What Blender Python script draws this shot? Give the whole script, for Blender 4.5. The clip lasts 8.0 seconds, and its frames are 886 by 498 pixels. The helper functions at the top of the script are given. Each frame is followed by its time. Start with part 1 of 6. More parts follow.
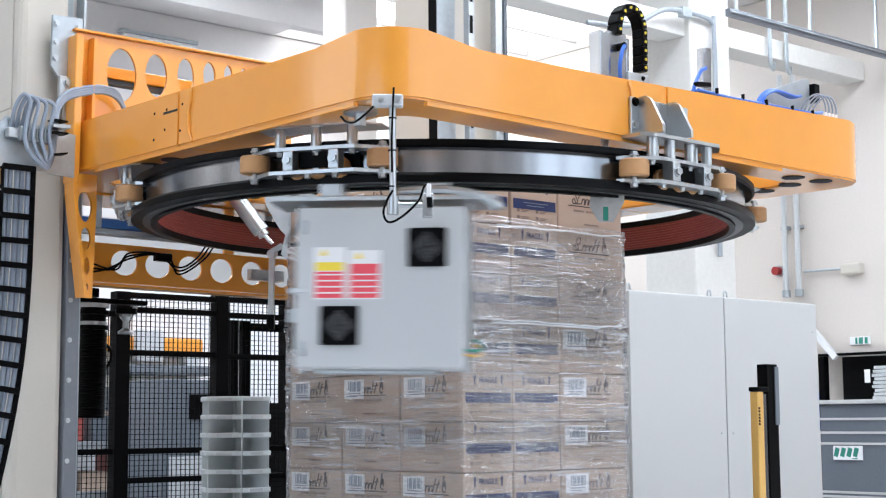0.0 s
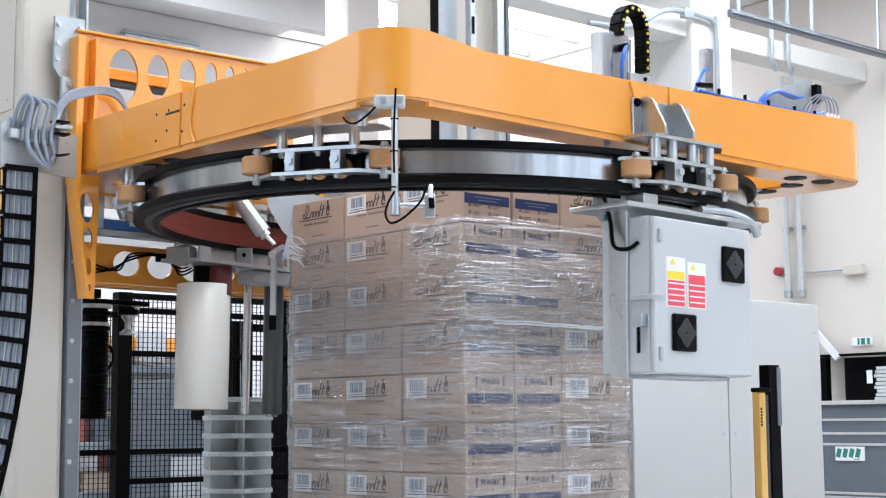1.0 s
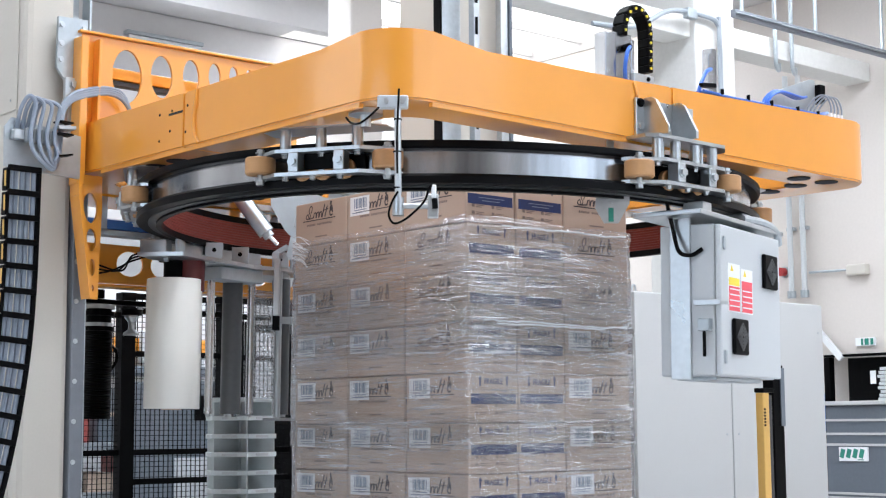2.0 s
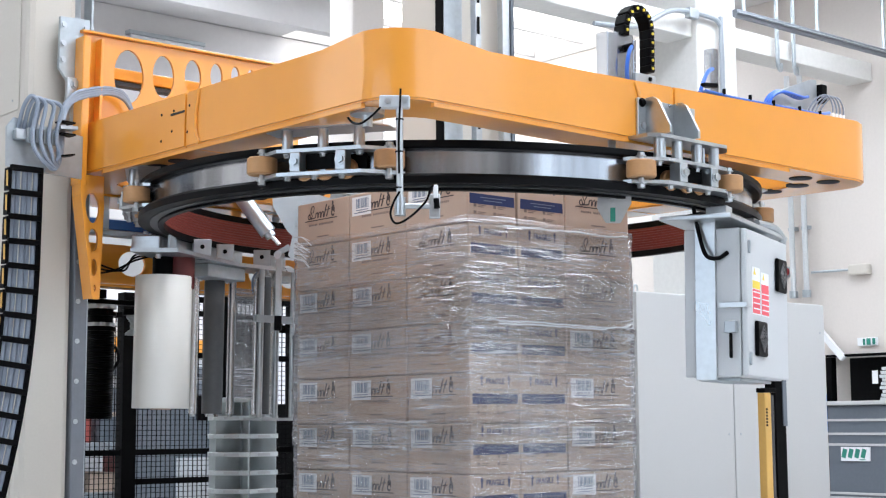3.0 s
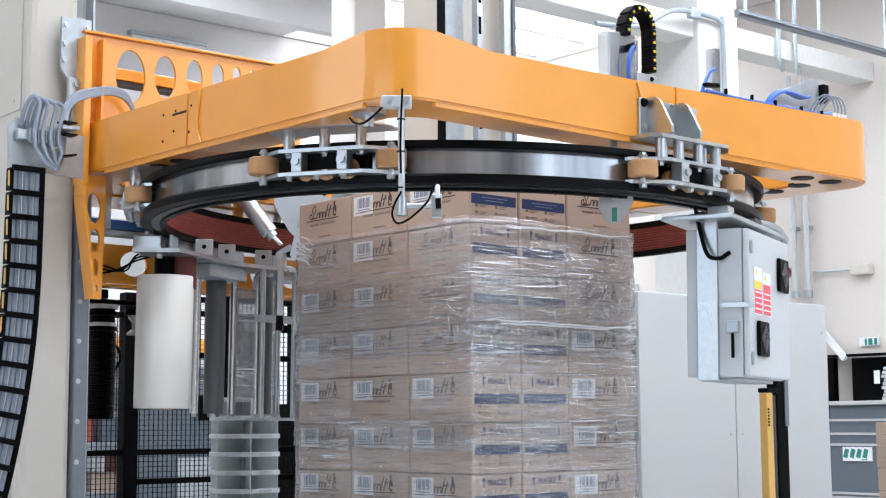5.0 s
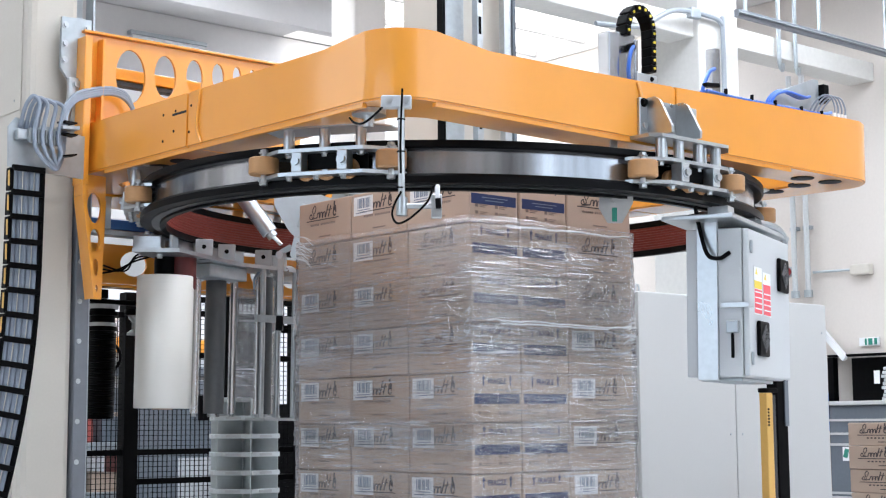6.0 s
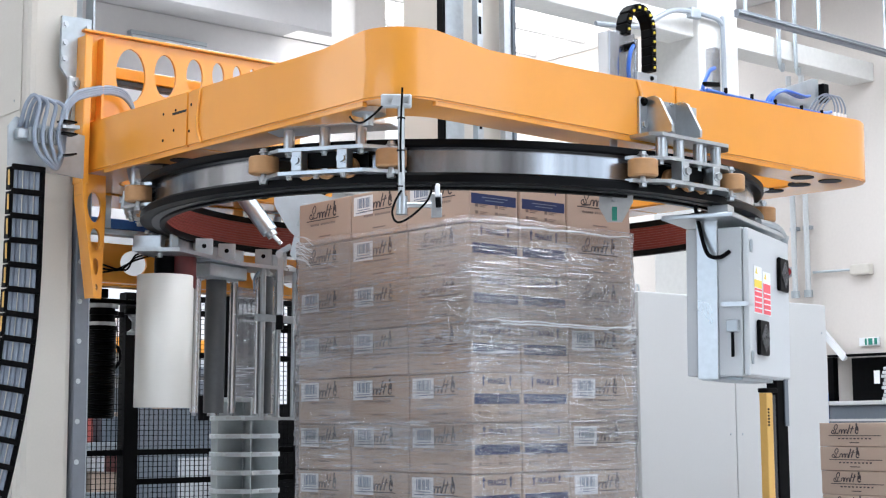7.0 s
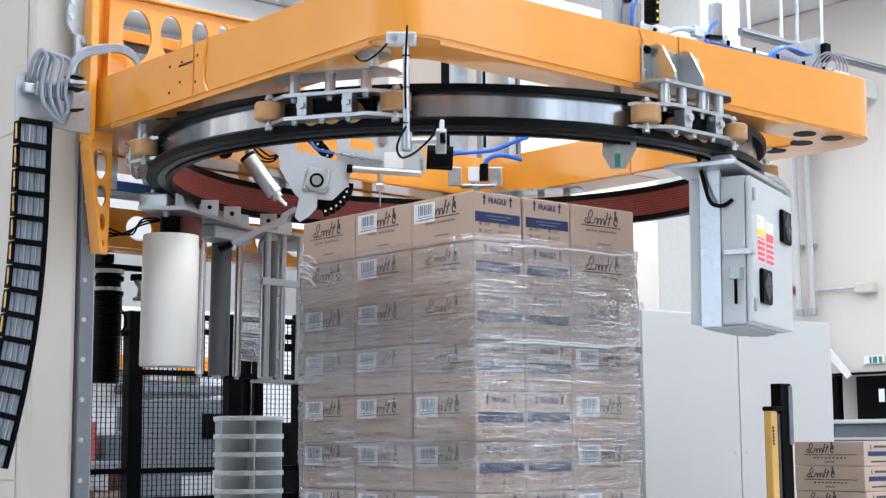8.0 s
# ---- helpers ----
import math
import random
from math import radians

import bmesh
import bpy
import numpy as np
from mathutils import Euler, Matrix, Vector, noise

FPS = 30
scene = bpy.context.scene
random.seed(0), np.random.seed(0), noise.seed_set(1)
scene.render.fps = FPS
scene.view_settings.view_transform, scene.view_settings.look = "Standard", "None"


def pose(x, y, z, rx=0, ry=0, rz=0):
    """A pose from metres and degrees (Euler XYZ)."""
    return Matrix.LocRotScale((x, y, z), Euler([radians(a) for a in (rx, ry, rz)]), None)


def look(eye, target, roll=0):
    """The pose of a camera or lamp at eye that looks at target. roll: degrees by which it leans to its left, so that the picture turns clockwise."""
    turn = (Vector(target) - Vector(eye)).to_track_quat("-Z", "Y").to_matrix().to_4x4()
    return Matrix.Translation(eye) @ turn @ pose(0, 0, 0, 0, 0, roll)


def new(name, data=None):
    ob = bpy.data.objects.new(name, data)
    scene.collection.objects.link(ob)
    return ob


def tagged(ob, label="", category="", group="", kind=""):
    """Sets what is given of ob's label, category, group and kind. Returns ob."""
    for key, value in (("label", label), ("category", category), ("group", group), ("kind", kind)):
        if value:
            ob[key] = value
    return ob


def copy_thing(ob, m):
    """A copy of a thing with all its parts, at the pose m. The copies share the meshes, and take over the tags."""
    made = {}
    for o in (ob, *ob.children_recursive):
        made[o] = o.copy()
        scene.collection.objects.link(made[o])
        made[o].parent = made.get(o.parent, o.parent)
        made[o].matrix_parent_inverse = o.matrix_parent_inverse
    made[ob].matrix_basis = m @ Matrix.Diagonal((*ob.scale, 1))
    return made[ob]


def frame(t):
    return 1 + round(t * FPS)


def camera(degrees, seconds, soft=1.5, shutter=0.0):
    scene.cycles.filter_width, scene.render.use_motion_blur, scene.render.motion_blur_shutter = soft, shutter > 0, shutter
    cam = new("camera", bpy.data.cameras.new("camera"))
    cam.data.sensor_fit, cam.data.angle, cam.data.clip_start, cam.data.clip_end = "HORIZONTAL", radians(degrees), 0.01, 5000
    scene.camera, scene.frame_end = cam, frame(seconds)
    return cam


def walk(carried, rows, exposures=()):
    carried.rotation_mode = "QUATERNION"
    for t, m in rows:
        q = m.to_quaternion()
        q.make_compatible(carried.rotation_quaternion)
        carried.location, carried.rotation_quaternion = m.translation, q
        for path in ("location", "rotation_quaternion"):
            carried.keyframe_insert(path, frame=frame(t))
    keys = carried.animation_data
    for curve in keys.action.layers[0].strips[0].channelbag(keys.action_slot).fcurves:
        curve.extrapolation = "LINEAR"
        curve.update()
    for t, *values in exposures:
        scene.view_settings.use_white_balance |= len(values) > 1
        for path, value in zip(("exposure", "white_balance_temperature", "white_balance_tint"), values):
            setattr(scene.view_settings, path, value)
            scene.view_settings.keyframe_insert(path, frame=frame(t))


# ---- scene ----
# ---- camera and walk ----
cam = camera(32.96, 8.0, soft=1.2, shutter=0.5)
EYE = (-3.283, -3.716, 1.42)
YAW, PITCH, ROLL, FOCAL = 0.8655, 0.1158, 0.0069, 2650.0


def view(dx, dy):
    """The camera's pose on its tripod, panned and tilted by small steps from the resting aim."""
    yaw, pitch = YAW + dx / FOCAL, PITCH + dy / FOCAL
    aim = Vector((math.cos(yaw) * math.cos(pitch), math.sin(yaw) * math.cos(pitch), math.sin(pitch)))
    return look(EYE, Vector(EYE) + aim, -math.degrees(ROLL))


PAN = [(0.0, -15.5, -2), (0.5, -14, -1), (1.0, -12, -0.7), (1.5, -8.5, 0), (2.2, -5.5, 0), (3.0, -3, 0), (3.5, -1.5, 0), (4.0, 0, 0),
       (7.2, 0, 0), (7.4, 0, 0.6), (7.5, 0.3, 1.7), (7.6, 0.8, 4.2), (7.7, 1.7, 8.5), (7.8, 3.1, 15), (7.9, 4.8, 22.8), (8.0, 6.8, 32.3)]
walk(cam, [(t, view(a, b)) for t, a, b in PAN])

# ---- world, light, exposure ----
world = bpy.data.worlds.new("sky")
scene.world = world
world.use_nodes = True
wn = world.node_tree
sky = wn.nodes.new("ShaderNodeTexSky")
sky.sky_type, sky.sun_disc = "NISHITA", False
sky.sun_elevation, sky.sun_rotation = radians(50), radians(200)
wn.nodes["Background"].inputs["Strength"].default_value = 0.12
wn.links.new(sky.outputs["Color"], wn.nodes["Background"].inputs["Color"])
scene.view_settings.exposure = -0.13


def area_lamp(name, m, sx, sy, watts, colour=(1, 1, 1)):
    d = bpy.data.lights.new(name, "AREA")
    d.shape, d.size, d.size_y, d.energy, d.color = "RECTANGLE", sx, sy, watts, colour
    ob = new(name, d)
    ob.matrix_world = m
    return ob


# daylight fill: added unseen roof lights, added unseen tall windows behind and beside the camera
FILL_ROOF_LIGHTS = [(x, y) for y in (-5.6, -1.0, 4.2) for x in (-1.0, 3.5, 8.0)] + [(-5.5, 4.2), (-1.0, 8.7), (3.5, 8.7)]
for x, y in FILL_ROOF_LIGHTS:
    area_lamp("roof_daylight_fill", pose(x, y, 6.38), 3.2, 1.1, 150, (0.84, 0.93, 1.07))
# lamp of the one skylight that is in view
area_lamp("roof_daylight_fill", pose(9.2, 10.0, 6.38), 3.2, 3.2, 200, (0.84, 0.93, 1.07))
# two unseen windows, added to brighten the south and west faces
area_lamp("unseen_window_fill", look((2.5, -8.85, 4.4), (2.0, 0, 1.6)), 9.0, 3.1, 130, (0.84, 0.93, 1.07))
area_lamp("unseen_window_fill", look((-8.85, -1.5, 2.6), (0, -1.0, 1.2)), 6.8, 3.6, 125, (0.79, 0.92, 1.13))


# ---- materials ----
def mat(name, rgb, rough=0.5, metal=0.0, vary=0.08, grain=60.0, big=2.5, bump=0.0, stretch=(1, 1, 1), coat=0.0, rough_vary=0.1, per_object=0.0, spec=0.5):
    m = bpy.data.materials.new(name)
    m.use_nodes = True
    nt = m.node_tree
    N, L = nt.nodes, nt.links
    b = N["Principled BSDF"]
    b.inputs["Metallic"].default_value, b.inputs["Coat Weight"].default_value = metal, coat
    b.inputs["Coat Roughness"].default_value = 0.07
    b.inputs["Specular IOR Level"].default_value = spec
    tc, mp = N.new("ShaderNodeTexCoord"), N.new("ShaderNodeMapping")
    mp.inputs["Scale"].default_value = stretch
    L.new(tc.outputs["Object"], mp.inputs["Vector"])
    n1, n2 = N.new("ShaderNodeTexNoise"), N.new("ShaderNodeTexNoise")
    n1.inputs["Scale"].default_value, n2.inputs["Scale"].default_value = grain, big
    n1.inputs["Detail"].default_value, n2.inputs["Detail"].default_value = 3, 4
    for n in (n1, n2):
        L.new(mp.outputs["Vector"], n.inputs["Vector"])
    add = N.new("ShaderNodeMath")
    add.operation = "ADD"
    L.new(n1.outputs["Fac"], add.inputs[0])
    L.new(n2.outputs["Fac"], add.inputs[1])
    last = add.outputs[0]
    if per_object:
        oi, ma = N.new("ShaderNodeObjectInfo"), N.new("ShaderNodeMath")
        ma.operation, ma.inputs[1].default_value = "MULTIPLY_ADD", per_object
        L.new(oi.outputs["Random"], ma.inputs[0])
        L.new(last, ma.inputs[2])
        last = ma.outputs[0]
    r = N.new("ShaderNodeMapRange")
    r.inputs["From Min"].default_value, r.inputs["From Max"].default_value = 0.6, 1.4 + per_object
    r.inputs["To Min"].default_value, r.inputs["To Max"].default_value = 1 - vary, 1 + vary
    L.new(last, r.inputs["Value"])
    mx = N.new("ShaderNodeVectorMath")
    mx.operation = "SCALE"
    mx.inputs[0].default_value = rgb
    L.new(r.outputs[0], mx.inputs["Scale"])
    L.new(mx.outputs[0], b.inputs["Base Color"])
    rr = N.new("ShaderNodeMapRange")
    rr.inputs["From Min"].default_value, rr.inputs["From Max"].default_value = 0.3, 0.7
    rr.inputs["To Min"].default_value, rr.inputs["To Max"].default_value = max(0.02, rough - rough_vary * rough), min(1, rough + rough_vary * rough)
    L.new(n2.outputs["Fac"], rr.inputs["Value"])
    L.new(rr.outputs[0], b.inputs["Roughness"])
    if bump:
        bp = N.new("ShaderNodeBump")
        bp.inputs["Strength"].default_value, bp.inputs["Distance"].default_value = bump, 0.004
        L.new(n1.outputs["Fac"], bp.inputs["Height"])
        L.new(bp.outputs["Normal"], b.inputs["Normal"])
    return m


def glow(name, rgb, strength):
    m = bpy.data.materials.new(name)
    m.use_nodes = True
    b = m.node_tree.nodes["Principled BSDF"]
    b.inputs["Base Color"].default_value = (*rgb, 1)
    b.inputs["Emission Color"].default_value, b.inputs["Emission Strength"].default_value = (*rgb, 1), strength
    return m


ORANGE = mat("orange_paint", (0.82, 0.325, 0.03), 0.34, 0, 0.05, 6, 1.6, 0.1, coat=0.9)
STEEL = mat("zinc_plated_steel", (0.50, 0.53, 0.55), 0.3, 0.9, 0.1, 45, 7, 0.03)
PLATE = mat("galvanised_plate", (0.42, 0.46, 0.485), 0.4, 0.75, 0.14, 28, 5, 0.03)
# strong upright light and dark bands in the colour imitate reflections
ALU = mat("brushed_aluminium_painted_reflections", (0.36, 0.375, 0.40), 0.2, 0.95, 0.95, 9, 4, 0.35, stretch=(1, 1, 0.05))
CHROME = mat("polished_steel", (0.78, 0.79, 0.81), 0.26, 1.0, 0.06, 60, 5)
BLACK = mat("black_plastic", (0.0022, 0.0022, 0.0026), 0.45, 0, 0.25, 80, 6, 0.05, spec=0.06)
RUBBER = mat("black_rubber", (0.003, 0.003, 0.0036), 0.4, 0, 0.25, 70, 5, 0.05, spec=0.09)
ROLLER = mat("tan_polyurethane", (0.44, 0.235, 0.10), 0.45, 0, 0.1, 60, 8, 0.05)
DARKROLL = mat("dark_grey_rubber_roller", (0.075, 0.08, 0.085), 0.34, 0, 0.12, 50, 6, 0.05)
COPPER = mat("red_slip_ring", (0.26, 0.05, 0.04), 0.4, 0.25, 0.18, 40, 4, 0.05)
CABINET = mat("light_grey_enamel", (0.50, 0.525, 0.54), 0.38, 0, 0.03, 200, 1.5, 0.03)
WHITE = mat("white_enamel", (0.50, 0.505, 0.50), 0.42, 0, 0.03, 150, 0.8, 0.03)
CREAM = mat("cream_panel", (0.55, 0.515, 0.455), 0.45, 0, 0.03, 120, 1.0, 0.03)
WALL = mat("cream_wall_paint", (0.64, 0.59, 0.545), 0.8, 0, 0.035, 30, 0.35, 0.1)
CONCRETE = mat("pale_concrete", (0.66, 0.65, 0.62), 0.8, 0, 0.06, 22, 0.6, 0.15)
CEIL = mat("white_ceiling_panel", (0.66, 0.645, 0.64), 0.75, 0, 0.03, 16, 0.3, 0.08)
FLOOR = mat("grey_floor_coating", (0.60, 0.60, 0.60), 0.35, 0, 0.1, 25, 0.5, 0.05)
CARD = mat("brown_cardboard", (0.47, 0.362, 0.288), 0.72, 0, 0.07, 110, 4, 0.12, stretch=(1, 1, 6), per_object=0.35)
TAPE = mat("clear_tape", (0.42, 0.29, 0.19), 0.25, 0, 0.05, 60, 5)
INK = mat("dark_blue_ink", (0.012, 0.028, 0.11), 0.6, 0, 0.25, 140, 10)
GREYINK = mat("brown_grey_ink", (0.055, 0.045, 0.05), 0.65, 0, 0.25, 160, 12)
FADED = mat("faded_ink", (0.22, 0.17, 0.15), 0.65, 0, 0.2, 120, 10)
PAPER = mat("white_paper", (0.78, 0.79, 0.8), 0.6, 0, 0.03, 100, 6)
BARINK = mat("barcode_ink", (0.17, 0.22, 0.30), 0.6, 0, 0.15, 100, 6)
REELMAT = mat("white_film_roll", (0.82, 0.80, 0.74), 0.3, 0, 0.025, 14, 5, 0.0, stretch=(1, 1, 0.02), coat=0.3)
BLUE = mat("blue_air_hose", (0.03, 0.14, 0.6), 0.35, 0, 0.1, 60, 6)
GREYCABLE = mat("grey_cable_sheath", (0.24, 0.28, 0.34), 0.45, 0, 0.08, 60, 6, 0.03)
YELLOW = mat("amber_yellow_paint", (0.62, 0.37, 0.10), 0.4, 0, 0.06, 60, 4)
STICKY = mat("yellow_sticker", (0.85, 0.66, 0.05), 0.5, 0, 0.04, 60, 4)
STICKR = mat("red_sticker", (0.8, 0.08, 0.11), 0.5, 0, 0.04, 60, 4)
CRATE = mat("slate_grey_laminate", (0.12, 0.14, 0.165), 0.45, 0, 0.08, 50, 2)
BINGREY = mat("grey_plastic_bin", (0.60, 0.65, 0.66), 0.45, 0, 0.06, 60, 4, 0.04)
GREEN = mat("green_paint", (0.02, 0.22, 0.16), 0.5, 0, 0.08, 60, 6)
# near-black colour stands in for the shade inside openings
RECESS_SHADE = mat("dark_recess_shade", (0.03, 0.03, 0.032), 0.7, 0, 0.15, 20, 2, spec=0.2)
WOOD = mat("pallet_wood", (0.36, 0.25, 0.15), 0.75, 0, 0.18, 30, 4, 0.2, stretch=(1, 8, 8))
REDPAINT = mat("red_paint", (0.35, 0.03, 0.03), 0.45, 0, 0.1, 60, 4)
BLUEPAINT = mat("blue_paint", (0.05, 0.17, 0.5), 0.45, 0, 0.1, 60, 4)
DAYLIGHT = glow("daylight_behind_glazing", (1, 0.99, 0.97), 2.2)


def film_material(name, haze_low, haze_high, glint_strength):
    """Clear film: haze in clouds, tight horizontal wrinkles that glint, and thin white glints painted along the folds.
    """
    m = bpy.data.materials.new(name)
    m.use_nodes = True
    nt = m.node_tree
    N, L = nt.nodes, nt.links
    N.remove(N["Principled BSDF"])
    tc = N.new("ShaderNodeTexCoord")

    def cloud(scale, s, detail=4, twist=0.0, tilt=0.0):
        mp, n = N.new("ShaderNodeMapping"), N.new("ShaderNodeTexNoise")
        mp.inputs["Scale"].default_value, mp.inputs["Rotation"].default_value = s, (tilt, -tilt, 0)
        n.inputs["Scale"].default_value, n.inputs["Detail"].default_value, n.inputs["Distortion"].default_value = scale, detail, twist
        L.new(tc.outputs["Object"], mp.inputs["Vector"])
        L.new(mp.outputs["Vector"], n.inputs["Vector"])
        return n.outputs["Fac"]

    def ranged(v, a, b, c, d):
        r = N.new("ShaderNodeMapRange")
        for k, x in (("From Min", a), ("From Max", b), ("To Min", c), ("To Max", d)):
            r.inputs[k].default_value = x
        L.new(v, r.inputs["Value"])
        return r.outputs[0]

    def math_node(op, a, b=None):
        n = N.new("ShaderNodeMath")
        n.operation = op
        for i, x in enumerate((a, b)):
            if x is None:
                continue
            if isinstance(x, float):
                n.inputs[i].default_value = x
            else:
                L.new(x, n.inputs[i])
        return n.outputs[0]

    fine = cloud(1.6, (2.2, 2.2, 60), 5, 0.8, 0.05)
    glint_noise = cloud(1.0, (2.6, 2.6, 70), 2, 1.2, 0.09)
    patch = cloud(3.2, (1, 1, 1.6), 3)
    haze = cloud(2.2, (1, 1, 2.5), 4, 0.5)
    # thin diffuse white streaks, painted where folds would catch the light
    ridge = math_node("ABSOLUTE", math_node("SUBTRACT", glint_noise, 0.5))
    line = ranged(ridge, 0.0, 0.019, 1.0, 0.0)
    line = math_node("MULTIPLY", line, ranged(patch, 0.40, 0.55, 0.0, 0.95))
    long_glint_noise = cloud(0.8, (1.1, 1.1, 34), 2, 0.6, -0.12)
    line2 = ranged(math_node("ABSOLUTE", math_node("SUBTRACT", long_glint_noise, 0.52)), 0.0, 0.014, 0.6, 0.0)
    line = math_node("MAXIMUM", line, math_node("MULTIPLY", line2, ranged(haze, 0.4, 0.6, 0.2, 1.0)))
    bump = N.new("ShaderNodeBump")
    bump.inputs["Strength"].default_value, bump.inputs["Distance"].default_value = 1.0, 0.034
    L.new(fine, bump.inputs["Height"])
    gl, tr, df = N.new("ShaderNodeBsdfGlossy"), N.new("ShaderNodeBsdfTransparent"), N.new("ShaderNodeBsdfDiffuse")
    gl.inputs["Roughness"].default_value = 0.12
    df.inputs["Color"].default_value = (0.86, 0.88, 0.93, 1)
    L.new(bump.outputs["Normal"], gl.inputs["Normal"])
    cover = math_node("MAXIMUM", ranged(haze, 0.36, 0.66, haze_low, haze_high), math_node("MULTIPLY", line, glint_strength))
    fr = N.new("ShaderNodeFresnel")
    fr.inputs["IOR"].default_value = 1.45
    L.new(bump.outputs["Normal"], fr.inputs["Normal"])
    gain = math_node("MINIMUM", math_node("MULTIPLY", fr.outputs[0], 1.0), 0.7)
    a, b = N.new("ShaderNodeMixShader"), N.new("ShaderNodeMixShader")
    L.new(cover, a.inputs["Fac"])
    L.new(tr.outputs[0], a.inputs[1])
    L.new(df.outputs[0], a.inputs[2])
    L.new(gain, b.inputs["Fac"])
    L.new(a.outputs[0], b.inputs[1])
    L.new(gl.outputs[0], b.inputs[2])
    L.new(b.outputs[0], N["Material Output"].inputs["Surface"])
    return m


FILM = film_material("stretch_film", 0.03, 0.14, 1.0)
FILM_LAYERS = film_material("stretch_film_in_layers", 0.05, 0.13, 0.2)
DARKRIM = mat("dark_rim_steel", (0.05, 0.052, 0.056), 0.35, 0.6, 0.15, 40, 4, 0.03)
GUIDE = mat("dark_grey_rail_paint", (0.19, 0.205, 0.23), 0.45, 0.2, 0.08, 40, 3, 0.03)
FILMEDGE = mat("bunched_film", (0.72, 0.74, 0.76), 0.22, 0, 0.1, 40, 8, 0.3)
PALEPLATE = mat("pale_blue_grey_paint", (0.50, 0.56, 0.60), 0.4, 0.1, 0.06, 40, 4, 0.03)


# ---- building helpers ----
def part(name, bm, material, parent=None, label="", smooth=False):
    me = bpy.data.meshes.new(name)
    bm.to_mesh(me)
    bm.free()
    me.materials.append(material)
    if smooth:
        for p in me.polygons:
            p.use_smooth = True
        me.set_sharp_from_angle(angle=radians(35))
    ob = new(name, me)
    ob.parent = parent
    return tagged(ob, label)


def box(lo, hi, bevel=0.0, bm=None):
    bm = bm or bmesh.new()
    c = [(a + b) / 2 for a, b in zip(lo, hi)]
    s = [abs(b - a) for a, b in zip(lo, hi)]
    made = bmesh.ops.create_cube(bm, size=1, matrix=Matrix.LocRotScale(c, None, s))
    if bevel:
        es = list({e for v in made["verts"] for e in v.link_edges})
        bmesh.ops.bevel(bm, geom=es, offset=bevel, segments=2, affect="EDGES", profile=0.5)
    return bm


def slab(p, q, width, thick, bm=None, up=(0, 0, 1), bevel=0.0):
    """A flat bar from p to q: width across, thick along up."""
    bm = bm or bmesh.new()
    p, q, up = Vector(p), Vector(q), Vector(up)
    d = q - p
    x = d.normalized()
    y = up.cross(x).normalized()
    z = x.cross(y)
    rot = Matrix((x, y, z)).transposed().to_4x4()
    m = Matrix.Translation((p + q) / 2) @ rot @ Matrix.Diagonal((d.length, width, thick, 1))
    made = bmesh.ops.create_cube(bm, size=1, matrix=m)
    if bevel:
        es = list({e for v in made["verts"] for e in v.link_edges})
        bmesh.ops.bevel(bm, geom=es, offset=bevel, segments=1, affect="EDGES")
    return bm


def rod(p, q, r, bm=None, seg=20, r2=None):
    bm = bm or bmesh.new()
    p, q = Vector(p), Vector(q)
    m = Matrix.Translation((p + q) / 2) @ (q - p).to_track_quat("Z", "Y").to_matrix().to_4x4()
    bmesh.ops.create_cone(bm, cap_ends=True, segments=seg, radius1=r, radius2=r if r2 is None else r2, depth=(q - p).length, matrix=m)
    return bm


def hose(pts, r, bm=None, seg=8, steps=8):
    """A round tube that glides through the points."""
    bm = bm or bmesh.new()
    P = [Vector(p) for p in pts]
    Q = [P[0] * 2 - P[1]] + P + [P[-1] * 2 - P[-2]]
    path = []
    for i in range(1, len(Q) - 2):
        a, b, c, d = Q[i - 1:i + 3]
        for k in range(steps):
            t = k / steps
            path.append(0.5 * (2 * b + (c - a) * t + (2 * a - 5 * b + 4 * c - d) * t * t + (3 * b - a - 3 * c + d) * t ** 3))
    path.append(P[-1])
    rings, side = [], None
    for i, p in enumerate(path):
        d = (path[min(i + 1, len(path) - 1)] - path[max(i - 1, 0)]).normalized()
        if side is None:
            side = d.orthogonal().normalized()
        side = (side - d * side.dot(d)).normalized()
        up = d.cross(side)
        rings.append([bm.verts.new(p + r * (math.cos(a) * side + math.sin(a) * up)) for a in (2 * math.pi * k / seg for k in range(seg))])
    for a, b in zip(rings, rings[1:]):
        for k in range(seg):
            bm.faces.new((a[k], a[(k + 1) % seg], b[(k + 1) % seg], b[k]))
    bm.faces.new(rings[0][::-1])
    bm.faces.new(rings[-1])
    return bm


def lathe(profile, seg=160, a0=0.0, a1=360.0, bm=None, close=True):
    """A closed profile of (radius, z) turned round the z axis."""
    bm = bm or bmesh.new()
    full = abs(a1 - a0) >= 359.9
    n = seg if full else seg + 1
    rings = []
    for i in range(n):
        a = radians(a0 + (a1 - a0) * i / seg)
        rings.append([bm.verts.new((r * math.cos(a), r * math.sin(a), z)) for r, z in profile])
    m = len(profile)
    for i in range(seg):
        a, b = rings[i], rings[(i + 1) % n]
        for k in range(m if close else m - 1):
            bm.faces.new((a[k], b[k], b[(k + 1) % m], a[(k + 1) % m]))
    if not full and close:
        bm.faces.new(rings[0][::-1])
        bm.faces.new(rings[-1])
    bmesh.ops.recalc_face_normals(bm, faces=bm.faces)
    return bm


